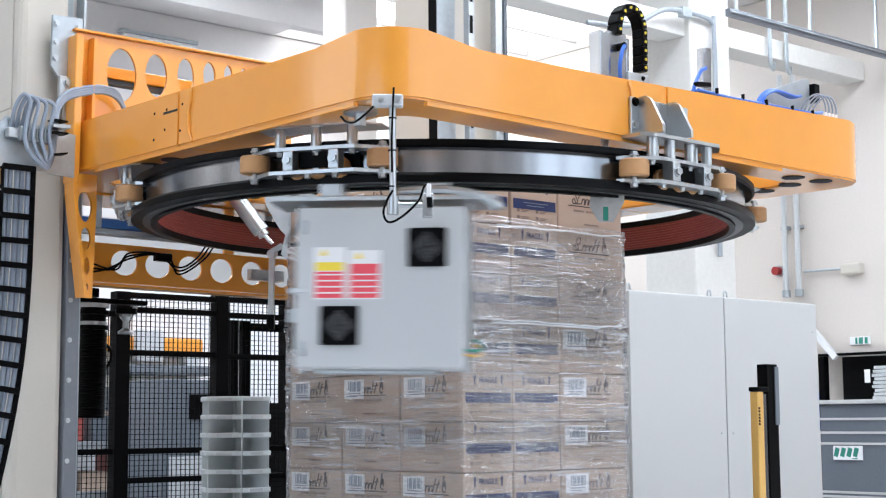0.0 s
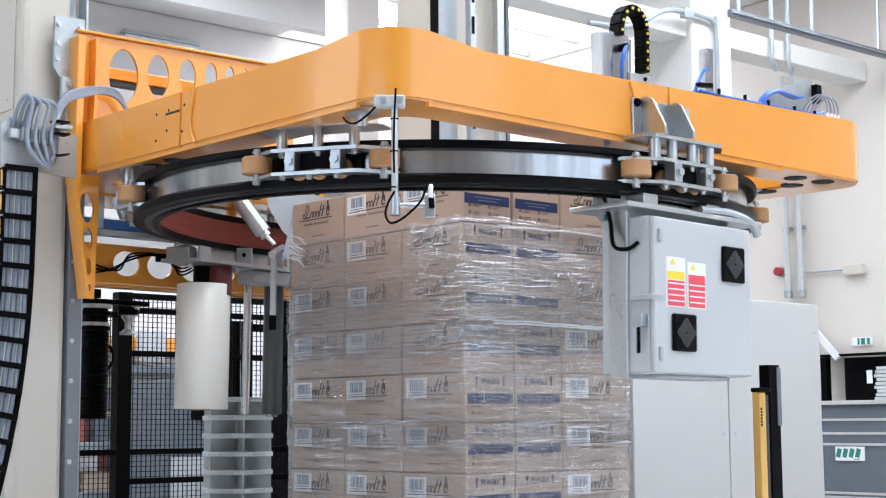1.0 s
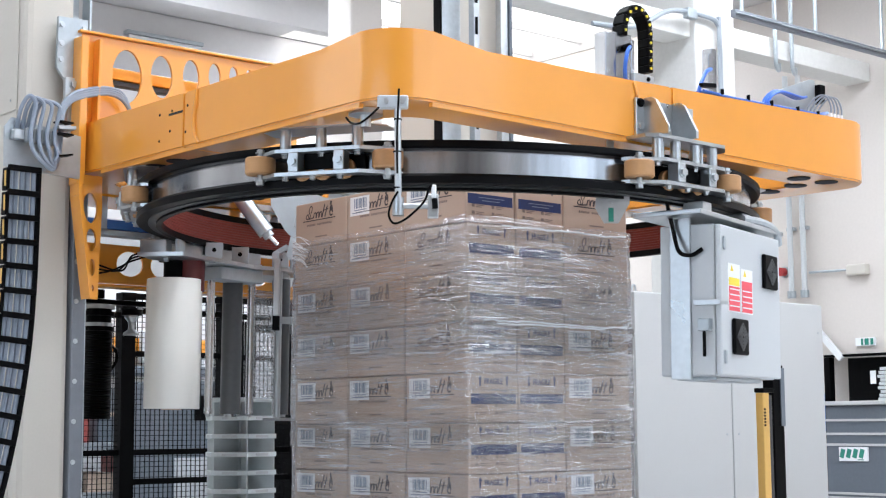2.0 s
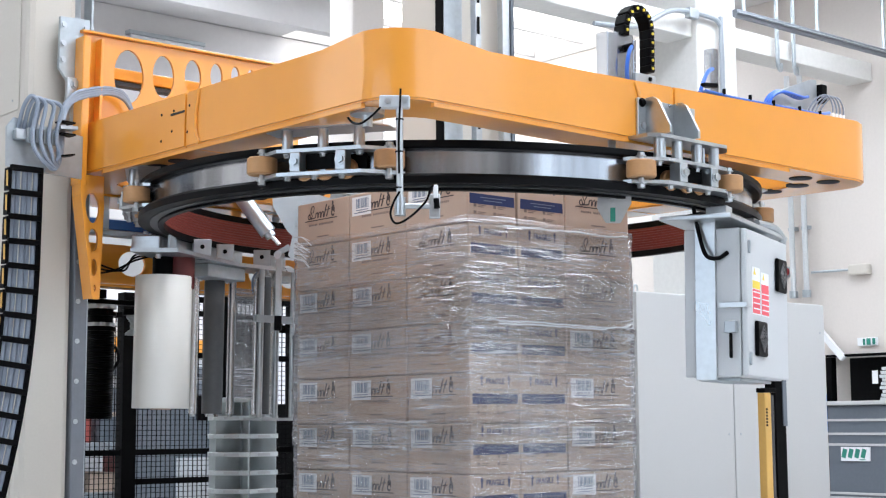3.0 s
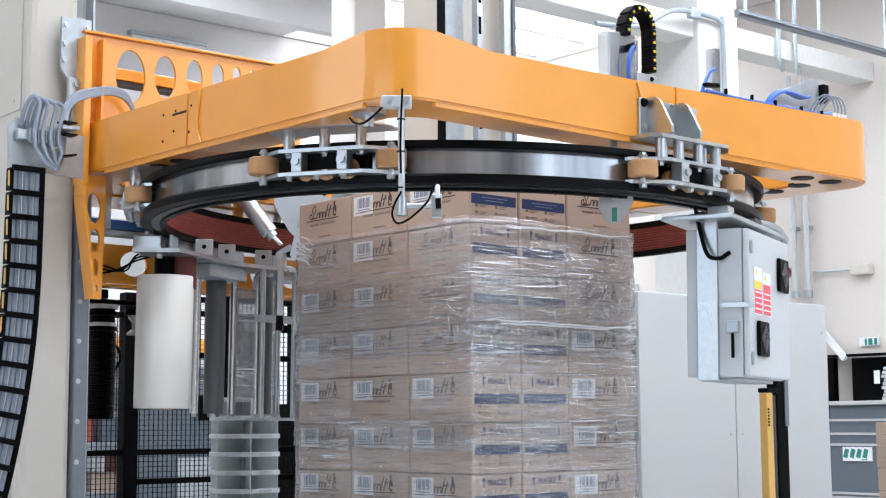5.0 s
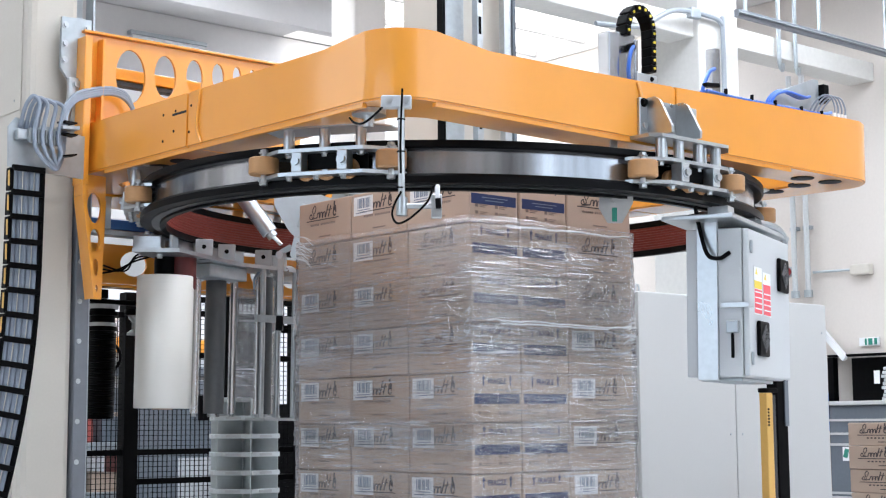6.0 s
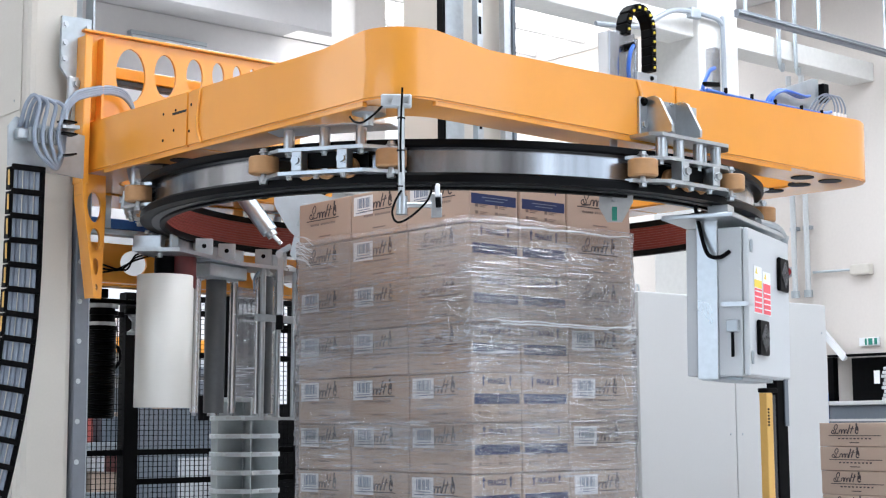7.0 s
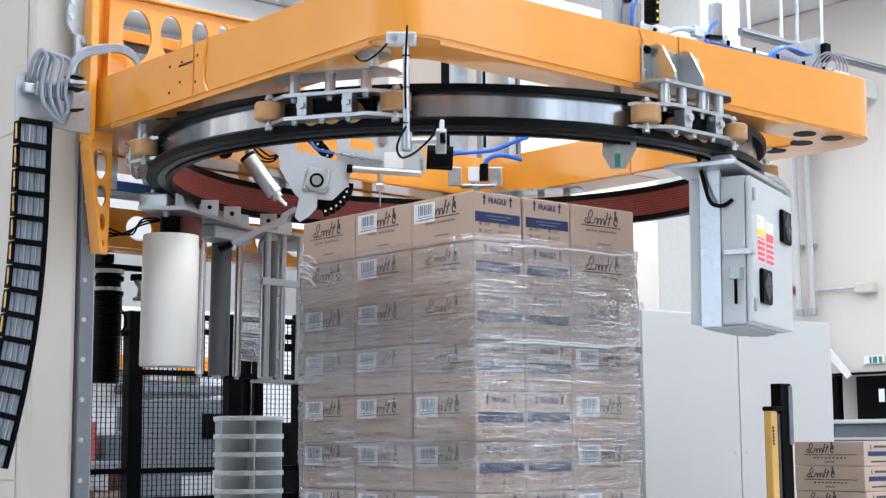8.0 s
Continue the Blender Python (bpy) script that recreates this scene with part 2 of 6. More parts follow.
def extrude_plan(pts, z0, z1, bm=None):
    """A flat outline in the plane z, made thick from z0 to z1."""
    bm = bm or bmesh.new()
    lo = [bm.verts.new((x, y, z0)) for x, y in pts]
    hi = [bm.verts.new((x, y, z1)) for x, y in pts]
    n = len(pts)
    fs = [bm.faces.new(lo[::-1]), bm.faces.new(hi)]
    for i in range(n):
        fs.append(bm.faces.new((lo[i], lo[(i + 1) % n], hi[(i + 1) % n], hi[i])))
    bmesh.ops.recalc_face_normals(bm, faces=fs)
    return bm


def holed_plate(length, height, holes, thick, seg=28):
    """An upright plate in x (length) and z (height), y thick, cut through by round or oval holes (x, z, rx, rz)."""
    bm = bmesh.new()
    xs = [0.0]
    for a, b in zip(holes, holes[1:]):
        xs.append((a[0] + a[2] + b[0] - b[2]) / 2)
    xs.append(length)
    for (cx, cz, rx, rz), x0, x1 in zip(holes, xs, xs[1:]):
        rows = []
        for y in (0, thick):
            inner, outer = [], []
            for k in range(seg):
                a = 2 * math.pi * (k + 0.5) / seg
                c, s = math.cos(a), math.sin(a)
                inner.append(bm.verts.new((cx + rx * c, y, cz + rz * s)))
                fx = (x1 - cx) / c if c > 0 else (x0 - cx) / c
                fz = (height - cz) / s if s > 0 else (0 - cz) / s
                f = min(fx, fz)
                outer.append(bm.verts.new((cx + f * c, y, cz + f * s)))
            corner = {}
            for k in range(seg):
                k2 = (k + 1) % seg
                a, b = outer[k].co, outer[k2].co
                if abs(a.x - b.x) > 1e-6 and abs(a.z - b.z) > 1e-6:
                    cxn = x1 if max(a.x, b.x) > x1 - 1e-6 else x0
                    czn = height if max(a.z, b.z) > height - 1e-6 else 0
                    corner[k] = bm.verts.new((cxn, y, czn))
            rows.append((inner, outer, corner))
        for inner, outer, corner in rows:
            for k in range(seg):
                k2 = (k + 1) % seg
                vs = [inner[k], outer[k]] + ([corner[k]] if k in corner else []) + [outer[k2], inner[k2]]
                bm.faces.new(vs)
        for k in range(seg):
            k2 = (k + 1) % seg
            bm.faces.new((rows[0][0][k], rows[0][0][k2], rows[1][0][k2], rows[1][0][k]))
            o0, o1 = rows[0][1], rows[1][1]
            if k in rows[0][2]:
                c0, c1 = rows[0][2][k], rows[1][2][k]
                bm.faces.new((o0[k], c0, c1, o1[k]))
                bm.faces.new((c0, o0[k2], o1[k2], c1))
            else:
                bm.faces.new((o0[k], o0[k2], o1[k2], o1[k]))
    bmesh.ops.remove_doubles(bm, verts=bm.verts, dist=1e-5)
    bmesh.ops.recalc_face_normals(bm, faces=bm.faces)
    return bm


def moved(bm, m):
    bmesh.ops.transform(bm, matrix=m, verts=bm.verts)
    return bm


def bolt(p, d, r, h, bm):
    """A hexagon bolt head at p that points along d."""
    p, d = Vector(p), Vector(d).normalized()
    rod(p, p + d * h, r, bm, 6)
    rod(p, p + d * h * 0.25, r * 1.35, bm, 12)
    return bm


def word(text, size, depth=0.0004):
    c = bpy.data.curves.new("word", "FONT")
    c.body, c.size, c.extrude, c.align_x, c.align_y = text, size, depth, "CENTER", "CENTER"
    c.resolution_u, c.offset = 2, size * 0.028
    ob = bpy.data.objects.new("word", c)
    scene.collection.objects.link(ob)
    me = bpy.data.meshes.new_from_object(ob.evaluated_get(bpy.context.evaluated_depsgraph_get()))
    bpy.data.objects.remove(ob)
    bm = bmesh.new()
    bm.from_mesh(me)
    bpy.data.meshes.remove(me)
    return bm


def thing(name, label, category, at=(0, 0, 0), group=""):
    ob = new(name)
    ob.empty_display_size = 0.1
    ob.location = at
    return tagged(ob, label, category, group)


# the head hangs from one column and droops a little away from it
DROOP = Matrix.Translation((-0.777, -0.425, 2.4)) @ Matrix.Rotation(0.0135, 4, (math.cos(YAW), math.sin(YAW), 0)) @ Matrix.Translation((0.777, 0.425, -2.4))
LIFTED = []    # what rises with the frame
TURNED = []    # what turns on the ring as well

# ---- hall ----
def hall():
    tagged(part("floor", box((-9, -9, -0.2), (12, 12, 0)), FLOOR), "grey coated concrete floor of a factory hall", "floor", kind="structure")
    bm = bmesh.new()
    for lo, hi in (((11, -9, 0), (11.25, 3.2, 6.39)), ((11, 6.23, 0), (11.25, 12.3, 6.39)), ((11, 3.2, 2.12), (11.25, 6.23, 6.39))):
        box(lo, hi, 0, bm)
    tagged(part("wall_east", bm, WALL), "cream painted wall of the factory hall", "wall", kind="structure")
    tagged(part("wall_north", box((-9, 12.02, 0), (10.99, 12.3, 6.39)), CEIL), "white panelled wall of the factory hall", "wall", kind="structure")
    for name, bits in (("wall_south", [((-9, -9.25, 0), (-2, -9, 6.39)), ((7, -9.25, 0), (11, -9, 6.39)), ((-2, -9.25, 0), (7, -9, 2.8)), ((-2, -9.25, 6.0), (7, -9, 6.39))]),
                       ("wall_west", [((-9.25, -9.25, 0), (-9, -5, 6.39)), ((-9.25, 2, 0), (-9, 6.0, 6.39)), ((-9.25, 6.0, 0), (-9, 11.6, 5.0)), ((-9.25, 6.0, 6.25), (-9, 11.6, 6.39)), ((-9.25, 11.6, 0), (-9, 12.3, 6.39)), ((-9.25, -5, 0), (-9, 2, 0.7)), ((-9.25, -5, 4.5), (-9, 2, 6.39))])):
        bm = bmesh.new()
        for lo, hi in bits:
            box(lo, hi, 0, bm)
        tagged(part(name, bm, WALL), "cream painted wall with an added, unseen wide window opening", "wall", kind="structure")
    bm = bmesh.new()
    xs = sorted({v for x, _ in FILL_ROOF_LIGHTS for v in (x - 1.7, x + 1.7)} | {-9.25, 11.25, 7.4, 11.0})
    ys = sorted({v for _, y in FILL_ROOF_LIGHTS for v in (y - 0.65, y + 0.65)} | {-9.25, 12.3, 8.2, 12.0})
    for x0, x1 in zip(xs, xs[1:]):
        for y0, y1 in zip(ys, ys[1:]):
            if not any(abs((x0 + x1) / 2 - x) < 1.0 and abs((y0 + y1) / 2 - y) < 0.5 for x, y in FILL_ROOF_LIGHTS) and not (7.4 < (x0 + x1) / 2 < 11 and 8.2 < (y0 + y1) / 2 < 12):
                box((x0, y0, 6.4), (x1, y1, 6.6), 0, bm)
    tagged(part("ceiling", bm, CEIL), "white panelled ceiling with a skylight and added, unseen roof light openings", "ceiling", kind="structure")
    # one bright sheet of glazing over the skylight and all the added openings
    tagged(part("skylight", box((-12, -12, 6.72), (14, 15, 6.76)), DAYLIGHT), "bright daylight glazing above the roof openings", "skylight", kind="structure")
    # unseen glowing pane, added to mirror in the left orange beam
    tagged(part("reflection_pane", box((-9.2, 5.9, 4.95), (-9.15, 11.7, 6.3)), DAYLIGHT), "unseen bright pane added high in the wall for reflections", "window", kind="structure")
    for k in range(1, 4):
        tagged(part("glazing_bar", box((7.4, 8.2 + 0.95 * k - 0.03, 6.5), (11, 8.2 + 0.95 * k + 0.03, 6.58)), CEIL), "slim white glazing bar", "glazing bar", kind="structure")
    tagged(part("beam", box((-8.9, 5.62, 5.17), (10.99, 5.95, 5.38), 0.01), CONCRETE), "pale concrete beam along the hall", "beam", kind="structure")
    tagged(part("column", box((7.914, 5.55, 0), (8.52, 6.2, 6.39), 0.02), CONCRETE), "pale square concrete column", "column", kind="structure")
    tagged(part("column", box((5.55, 8.0, 0), (5.95, 8.4, 6.39), 0.02), WALL), "cream square column", "column", kind="structure")
    for y in (8.1, 10.2):
        tagged(part("beam", box((-8.9, y, 5.98), (7.3, y + 0.16, 6.39), 0.01), CEIL), "white ceiling beam", "beam", kind="structure")
    for k in range(7):
        tagged(part("ceiling_joint", box((-8.9, 6.3 + 0.8 * k, 6.392), (7.3, 6.33 + 0.8 * k, 6.398)), CONCRETE), "narrow grey ceiling joint strip", "trim", kind="structure")


hall()


# ---- orange lifting frame ----
X0, X1, Y0, Y1, ZB = -0.777, 1.545, -0.575, 1.62, 2.317
CX, CY = 0.3723, 0.5214


def frame_outline(inset, r):
    """The frame's plan as a closed loop with rounded corners."""
    x0, x1, y0, y1 = X0 + inset, X1 - inset, Y0 + inset, Y1 - inset
    pts = []
    for cx, cy, a0 in ((x0 + r, y0 + r, 180), (x1 - r, y0 + r, 270), (x1 - r, y1 - r, 0), (x0 + r, y1 - r, 90)):
        for k in range(9):
            a = radians(a0 + 90 * k / 8)
            pts.append((cx + r * math.cos(a), cy + r * math.sin(a)))
    return pts


def z_top(x, y):
    """The beams are a little taller at the front corner and grow towards the far end."""
    near = max(0.0, 1 - math.hypot(x - X0 - 0.05, y - Y0 - 0.05) / 0.2)
    along = 0.024 * max(0.0, min(1.0, 1 - (x - X0 - 0.15) / 0.75)) + 2.478 + 0.03 * max(0.0, min(1.0, (x + 0.45) / 0.65)) + 0.036 * max(0.0, (x - 0.2) / 1.26)
    side = 2.505
    w = max(0.0, min(1.0, (y - Y0) / 0.25))
    return (along if y < Y0 + 0.3 and w < 1 else side) * 1.0 + (0.0 if w >= 1 else w * (side - along)) + 0.018 * min(1, 2.4 * near)


def lifting_frame():
    fr = thing("lifting_frame", "orange painted steel lifting frame of a ring stretch wrapper", "machine frame")
    outer, inner = frame_outline(0, 0.15), frame_outline(0.2, 0.1)
    # more stations along the straight runs
    def dense(loop):
        out = []
        for i, p in enumerate(loop):
            q = loop[(i + 1) % len(loop)]
            n = 10 if math.dist(p, q) > 0.5 else 1  # straight runs get more stations
            out += [(p[0] + (q[0] - p[0]) * k / n, p[1] + (q[1] - p[1]) * k / n) for k in range(n)]
        return out
    o, n = dense(outer), dense(inner)
    # four beams that meet at the middle of the straight runs
    step = len(o) // 4
    names = ("front_corner_beam", "side_corner_beam", "rear_corner_beam", "column_corner_beam")
    for b in range(4):
        idx = [(b * step - 5 + k) % len(o) for k in range(step + 1)]
        bm = bmesh.new()
        rows = []
        for i in idx:
            (x, y), (u, w) = o[i], n[i]
            zt = z_top(x, y)
            rows.append([bm.verts.new(c) for c in ((x, y, ZB), (x, y, zt), (u, w, zt), (u, w, ZB))])
        for r, s in zip(rows, rows[1:]):
            for k in range(4):
                bm.faces.new((r[k], s[k], s[(k + 1) % 4], r[(k + 1) % 4]))
        bm.faces.new(rows[0])
        bm.faces.new(rows[-1][::-1])
        bmesh.ops.recalc_face_normals(bm, faces=bm.faces)
        es = [e for e in bm.edges if len(e.link_faces) == 2 and e.calc_face_angle(0) > 1.2]
        bmesh.ops.bevel(bm, geom=es, offset=0.006, segments=2, affect="EDGES")
        part(names[b], bm, ORANGE, fr, smooth=True)
    # end plate at the column and its tapered gusset
    part("end_plate", box((X0 - 0.045, 1.18, 2.27), (X0 - 0.015, 1.25, 2.818), 0.004), ORANGE, fr)
    part("gusset", extrude_gusset(), ORANGE, fr)
    # upper web with a row of tall holes
    L = 0.96
    holes = [(0.187, 0.226, 0.062, 0.101), (0.334, 0.245, 0.047, 0.082), (0.463, 0.262, 0.037, 0.068), (0.569, 0.279, 0.028, 0.053), (0.656, 0.294, 0.020, 0.038), (0.728, 0.305, 0.014, 0.026)]
    part("upper_web", moved(holed_plate(L, 0.36, holes, 0.012), pose(X0 - 0.01, 1.24, 2.48, 0, -0.8, 0)), ORANGE, fr)
    part("upper_flange", moved(box((-0.02, -0.018, 0.0), (L, 0.03, 0.010), 0.003), pose(X0 - 0.01, 1.24, 2.842, 0, -0.8, 0)), ORANGE, fr)
    part("web_stiffener", box((X0 + 0.03, 1.19, 2.5), (X0 + 0.042, 1.236, 2.82), 0.003), ORANGE, fr)
    part("end_tie", box((X0 + 0.02, 1.50, 2.756), (X0 + 0.9, 1.56, 2.802), 0.004), ORANGE, fr)
    part("end_tie_seat", box((X0 + 0.02, 1.51, 2.734), (X0 + 0.9, 1.55, 2.755), 0.002), DARKRIM, fr, "dark steel underside of the tie")
    for x in (X0 + 0.03, X0 + 0.86):
        part("tie_post", box((x, 1.515, 2.50), (x + 0.03, 1.545, 2.733), 0.002), ORANGE, fr)
    holes = [(0.309 + 0.1605 * k, 0.088, 0.063 - 0.0015 * k, 0.053) for k in range(7)]
    part("lower_web", moved(holed_plate(1.62, 0.165, holes, 0.012), pose(-0.50, 1.93, 1.995)), ORANGE, fr)
    part("lower_flange", box((-0.50, 1.93, 1.98), (1.12, 2.02, 1.993), 0.003), ORANGE, fr)
    # beam added to keep overhead light off the lower web
    part("web_shade_beam", box((-0.55, 1.622, 2.31), (1.30, 1.945, 2.45), 0.006), ORANGE, fr)
    for x in (-0.48, 0.3, 1.0):
        part("web_hanger", box((x, 1.928, 2.161), (x + 0.05, 1.942, 2.309), 0.002), ORANGE, fr)
    for k in range(3):
        part("web_cable", hose([(-0.36, 1.915, 2.03 + 0.02 * k), (-0.28 + 0.02 * k, 1.91, 2.05), (-0.18, 1.91, 2.10 + 0.012 * k), (-0.06 + 0.03 * k, 1.91, 2.125), (0.06, 1.91, 2.08 - 0.015 * k), (0.14 + 0.02 * k, 1.91, 2.12), (0.20 + 0.02 * k, 1.915, 2.19)], 0.004), BLACK, fr, "black cable", True)
    part("web_plug", box((-0.06, 1.895, 2.10), (0.02, 1.925, 2.135), 0.005), BLACK, fr, "black cable plug")
    part("web_block", box((0.42, 1.89, 2.05), (0.6, 1.926, 2.10), 0.004), PLATE, fr, "grey valve block")
    # solid dark discs and a strip, coloured like the shade in openings
    for y, z in ((0.68, 2.45), (0.60, 2.452), (0.50, 2.455), (0.68, 2.36), (0.61, 2.385), (0.51, 2.368)):
        part("bolt_hole", rod((X0 - 0.001, y, z), (X0 + 0.004, y, z), 0.005, seg=10), BLACK, fr)
    part("cable_slot", box((X0 - 0.0015, 0.53, 2.437), (X0 + 0.004, 0.62, 2.445), 0.001), RECESS_SHADE, fr, "dark strip coloured like a shaded cable slot")
    part("weld_bead", hose([(X0 - 0.001, 0.44, 2.50), (X0 - 0.004, 0.445, 2.46), (X0 - 0.003, 0.455, 2.42), (X0 - 0.004, 0.45, 2.36), (X0 - 0.001, 0.43, 2.32)], 0.006), ORANGE, fr, smooth=True)
    part("weld_bead", hose([(0.2, Y0 - 0.001, 2.50), (0.215, Y0 - 0.004, 2.46), (0.22, Y0 - 0.003, 2.40), (0.205, Y0 - 0.001, 2.33)], 0.006), ORANGE, fr, smooth=True)
    # dark discs on the underside carry the shade of round holes
    for x, y in ((1.2, -0.47), (1.34, -0.49), (1.33, -0.36), (1.38, -0.2), (-0.66, 0.9), (-0.66, 0.75)):
        part("plate_hole", rod((x, y, ZB - 0.003), (x, y, ZB + 0.004), 0.042, seg=28), RECESS_SHADE, fr, "dark disc coloured like the shade in a hole")
    part("under_flange", box((X0 + 0.15, Y0 + 0.004, ZB - 0.014), (1.0, Y0 + 0.02, ZB - 0.0005), 0.002), ORANGE, fr)
    part("under_flange", box((X0 + 0.004, Y0 + 0.15, ZB - 0.014), (X0 + 0.02, 1.1, ZB - 0.0005), 0.002), ORANGE, fr)
    LIFTED.append(fr)
    return fr


def extrude_gusset():
    """The tapered plate under the frame's end, with three holes, and its bright edge strip."""
    bm = holed_plate(0.45, 0.1, [(0.12, 0.05, 0.055, 0.03), (0.235, 0.05, 0.04, 0.026), (0.335, 0.05, 0.03, 0.02), (0.41, 0.05, 0.012, 0.012)], 0.012, 20)
    for v in bm.verts:
        s, w = v.co.x, v.co.z
        width = 1.0 - 0.62 * max(0.0, s - 0.1) / 0.35
        left = 0.02 + 0.055 * max(0.0, s - 0.08) / 0.37
        v.co = Vector((X0 - 0.05 + left + w * width * 0.95, 1.20 + v.co.y, 2.31 - s))
    bmesh.ops.recalc_face_normals(bm, faces=bm.faces)
    slab((X0 - 0.038, 1.205, 2.31), (X0 - 0.035, 1.205, 2.23), 0.07, 0.012, bm, (1, 0, 0))
    slab((X0 - 0.035, 1.205, 2.23), (X0 + 0.022, 1.205, 1.86), 0.07, 0.012, bm, (1, 0, 0))
    return bm


FRAME = lifting_frame()


# ---- turning ring ----
RB, RT, RO, RI = 2.1406, 2.272, 1.152, 1.06


def turning_ring():
    ring = thing("turning_ring", "large aluminium slewing ring with black belt flanges", "machine ring", (CX, CY, 0))
    part("band", lathe([(RO - 0.035, RB + 0.028), (RO - 0.035, RT - 0.022), (RI + 0.012, RT - 0.022), (RI + 0.012, RB + 0.028)]), ALU, ring, "brushed aluminium band with upright reflections in its colour", True)
    part("lower_flange", lathe([(RO, RB), (RO, RB + 0.022), (RO - 0.006, RB + 0.03), (RI + 0.05, RB + 0.03), (RI + 0.05, RB)]), RUBBER, ring, "black lower flange", True)
    part("upper_flange", lathe([(RO - 0.008, RT - 0.024), (RO, RT - 0.018), (RO, RT), (RI, RT), (RI, RT - 0.024)]), RUBBER, ring, "black upper flange", True)
    part("under_rim", lathe([(RI + 0.022, RB - 0.004), (RI + 0.05, RB - 0.004), (RI + 0.05, RB + 0.012), (RI + 0.022, RB + 0.012)]), DARKRIM, ring, "dark grey under rim", True)
    part("inner_skirt", lathe([(RI, RB - 0.012), (RI + 0.021, RB - 0.012), (RI + 0.021, RB + 0.012), (RI, RB + 0.012)]), RUBBER, ring, "black inner skirt", True)
    prof = [(RI + 0.012, RB + 0.013)]
    for k in range(10):
        z = RB + 0.014 + k * 0.0105
        prof += [(RI + 0.002, z), (RI + 0.002, z + 0.0065), (RI + 0.008, z + 0.007), (RI + 0.008, z + 0.0103)]
    prof.append((RI + 0.012, RT - 0.01))
    part("slip_ring", lathe(prof, close=False), COPPER, ring, "dark red grooved slip ring", True)
    TURNED.append(ring)
    return ring


RING = turning_ring()


# ---- electrical cabinet on the ring ----
def ring_thing(name, label, category):
    ob = thing(name, label, category, (CX, CY, 0))
    TURNED.append(ob)
    return ob


def electrical_cabinet():
    cab = ring_thing("electrical_cabinet", "light grey electrical cabinet with two black fan grilles", "electrical cabinet")
    a = Vector((0.197, -1.236, 0))
    u = Vector((0.460, 0.187, 0)).normalized()
    n = Vector((u.y, -u.x, 0))
    M = Matrix((u, -n, Vector((0, 0, 1)))).transposed().to_4x4()
    M.translation = a
    W, D, H, z0 = 0.497, 0.21, 0.482, 1.576
    part("body", moved(box((0, 0.022, z0), (W, D, z0 + H), 0.006), M), CABINET, cab)
    part("door", moved(box((-0.002, 0, z0 + 0.003), (W + 0.002, 0.02, z0 + H - 0.003), 0.006), M), CABINET, cab)
    def fan(x, z):
        f = part("fan_grille", moved(box((x, -0.014, z), (x + 0.115, 0.0, z + 0.115), 0.006), M), BLACK, cab, "black plastic fan grille")
        bm = bmesh.new()
        c = x + 0.0575
        for k in range(1, 5):
            s = 0.011 * k
            for i, j in ((1, 1), (1, -1), (-1, 1), (-1, -1)):
                slab((c + i * s, -0.016, z + 0.0575), (c, -0.016, z + 0.0575 + j * s), 0.004, 0.003, bm, (0, 1, 0))
        part("louvre", moved(bm, M), mat("charcoal_plastic", (0.06, 0.063, 0.068), 0.4), f)
    fan(0.335, z0 + 0.30)
    fan(0.075, z0 + 0.07)
    for x, top in ((0.053, 0.36), (0.158, 0.35)):
        part("warning_label", moved(box((x, -0.0012, z0 + 0.205), (x + 0.095, 0.0002, z0 + top)), M), PAPER, cab, "white warning label")
        if x < 0.1:
            part("yellow_band", moved(box((x + 0.005, -0.002, z0 + 0.29), (x + 0.09, -0.0013, z0 + 0.315)), M), STICKY, cab, "yellow warning band")
        hi = 0.287 if x < 0.1 else 0.31
        part("red_panel", moved(box((x + 0.005, -0.002, z0 + 0.209), (x + 0.09, -0.0013, z0 + hi)), M), STICKR, cab, "red warning panel")
        bm = bmesh.new()
        for k in range(4):
            box((x + 0.01, -0.0026, z0 + 0.222 + k * 0.018), (x + 0.088, -0.0021, z0 + 0.2262 + k * 0.018), 0, bm)
        part("text_bar", moved(bm, M), PAPER, cab, "white text bars")
        bm = bmesh.new()
        rod((x + 0.03, -0.002, z0 + top - 0.018), (x + 0.03, -0.0013, z0 + top - 0.018), 0.014, bm, 3)
        part("warning_triangle", moved(bm, M), STICKY, cab)
    for z in (0.06, 0.42):
        part("lock", moved(box((0.012, -0.008, z0 + z - 0.022), (0.03, 0.0, z0 + z + 0.022), 0.005), M), PLATE, cab, "grey quarter turn lock")
    part("bracket_post", moved(box((-0.012, 0.10, z0 - 0.01), (0.0, 0.17, z0 + H + 0.03), 0.002), M), STEEL, cab, "zinc plated hanger post")
    part("switch", moved(box((-0.03, 0.03, z0 + 0.14), (0.0, 0.07, z0 + 0.18), 0.004), M), PLATE, cab, "grey isolator switch")
    part("switch_lever", moved(box((-0.026, 0.045, z0 + 0.06), (-0.016, 0.055, z0 + 0.14), 0.003), M), BLACK, cab)
    bm = bmesh.new()
    box((-0.02, -0.006, z0 + 0.225), (0.03, 0.0, z0 + 0.238), 0.002, bm)
    box((-0.014, 0.0, z0 + 0.222), (-0.002, 0.09, z0 + 0.24), 0.002, bm)
    part("latch", moved(bm, M), STEEL, cab, "steel latch")
    for k, (m, z) in enumerate(((YELLOW, 0.045), (GREEN, 0.06))):
        part("earth_wire", moved(hose([(W + 0.002, 0.05, z0 + z), (W + 0.03, 0.07, z0 + z - 0.004), (W + 0.045, 0.11, z0 + z + 0.004), (W + 0.03, 0.15, z0 + z + 0.03), (W + 0.002, 0.17, z0 + z + 0.03)], 0.004), M), m, cab, "coloured earth wire", True)
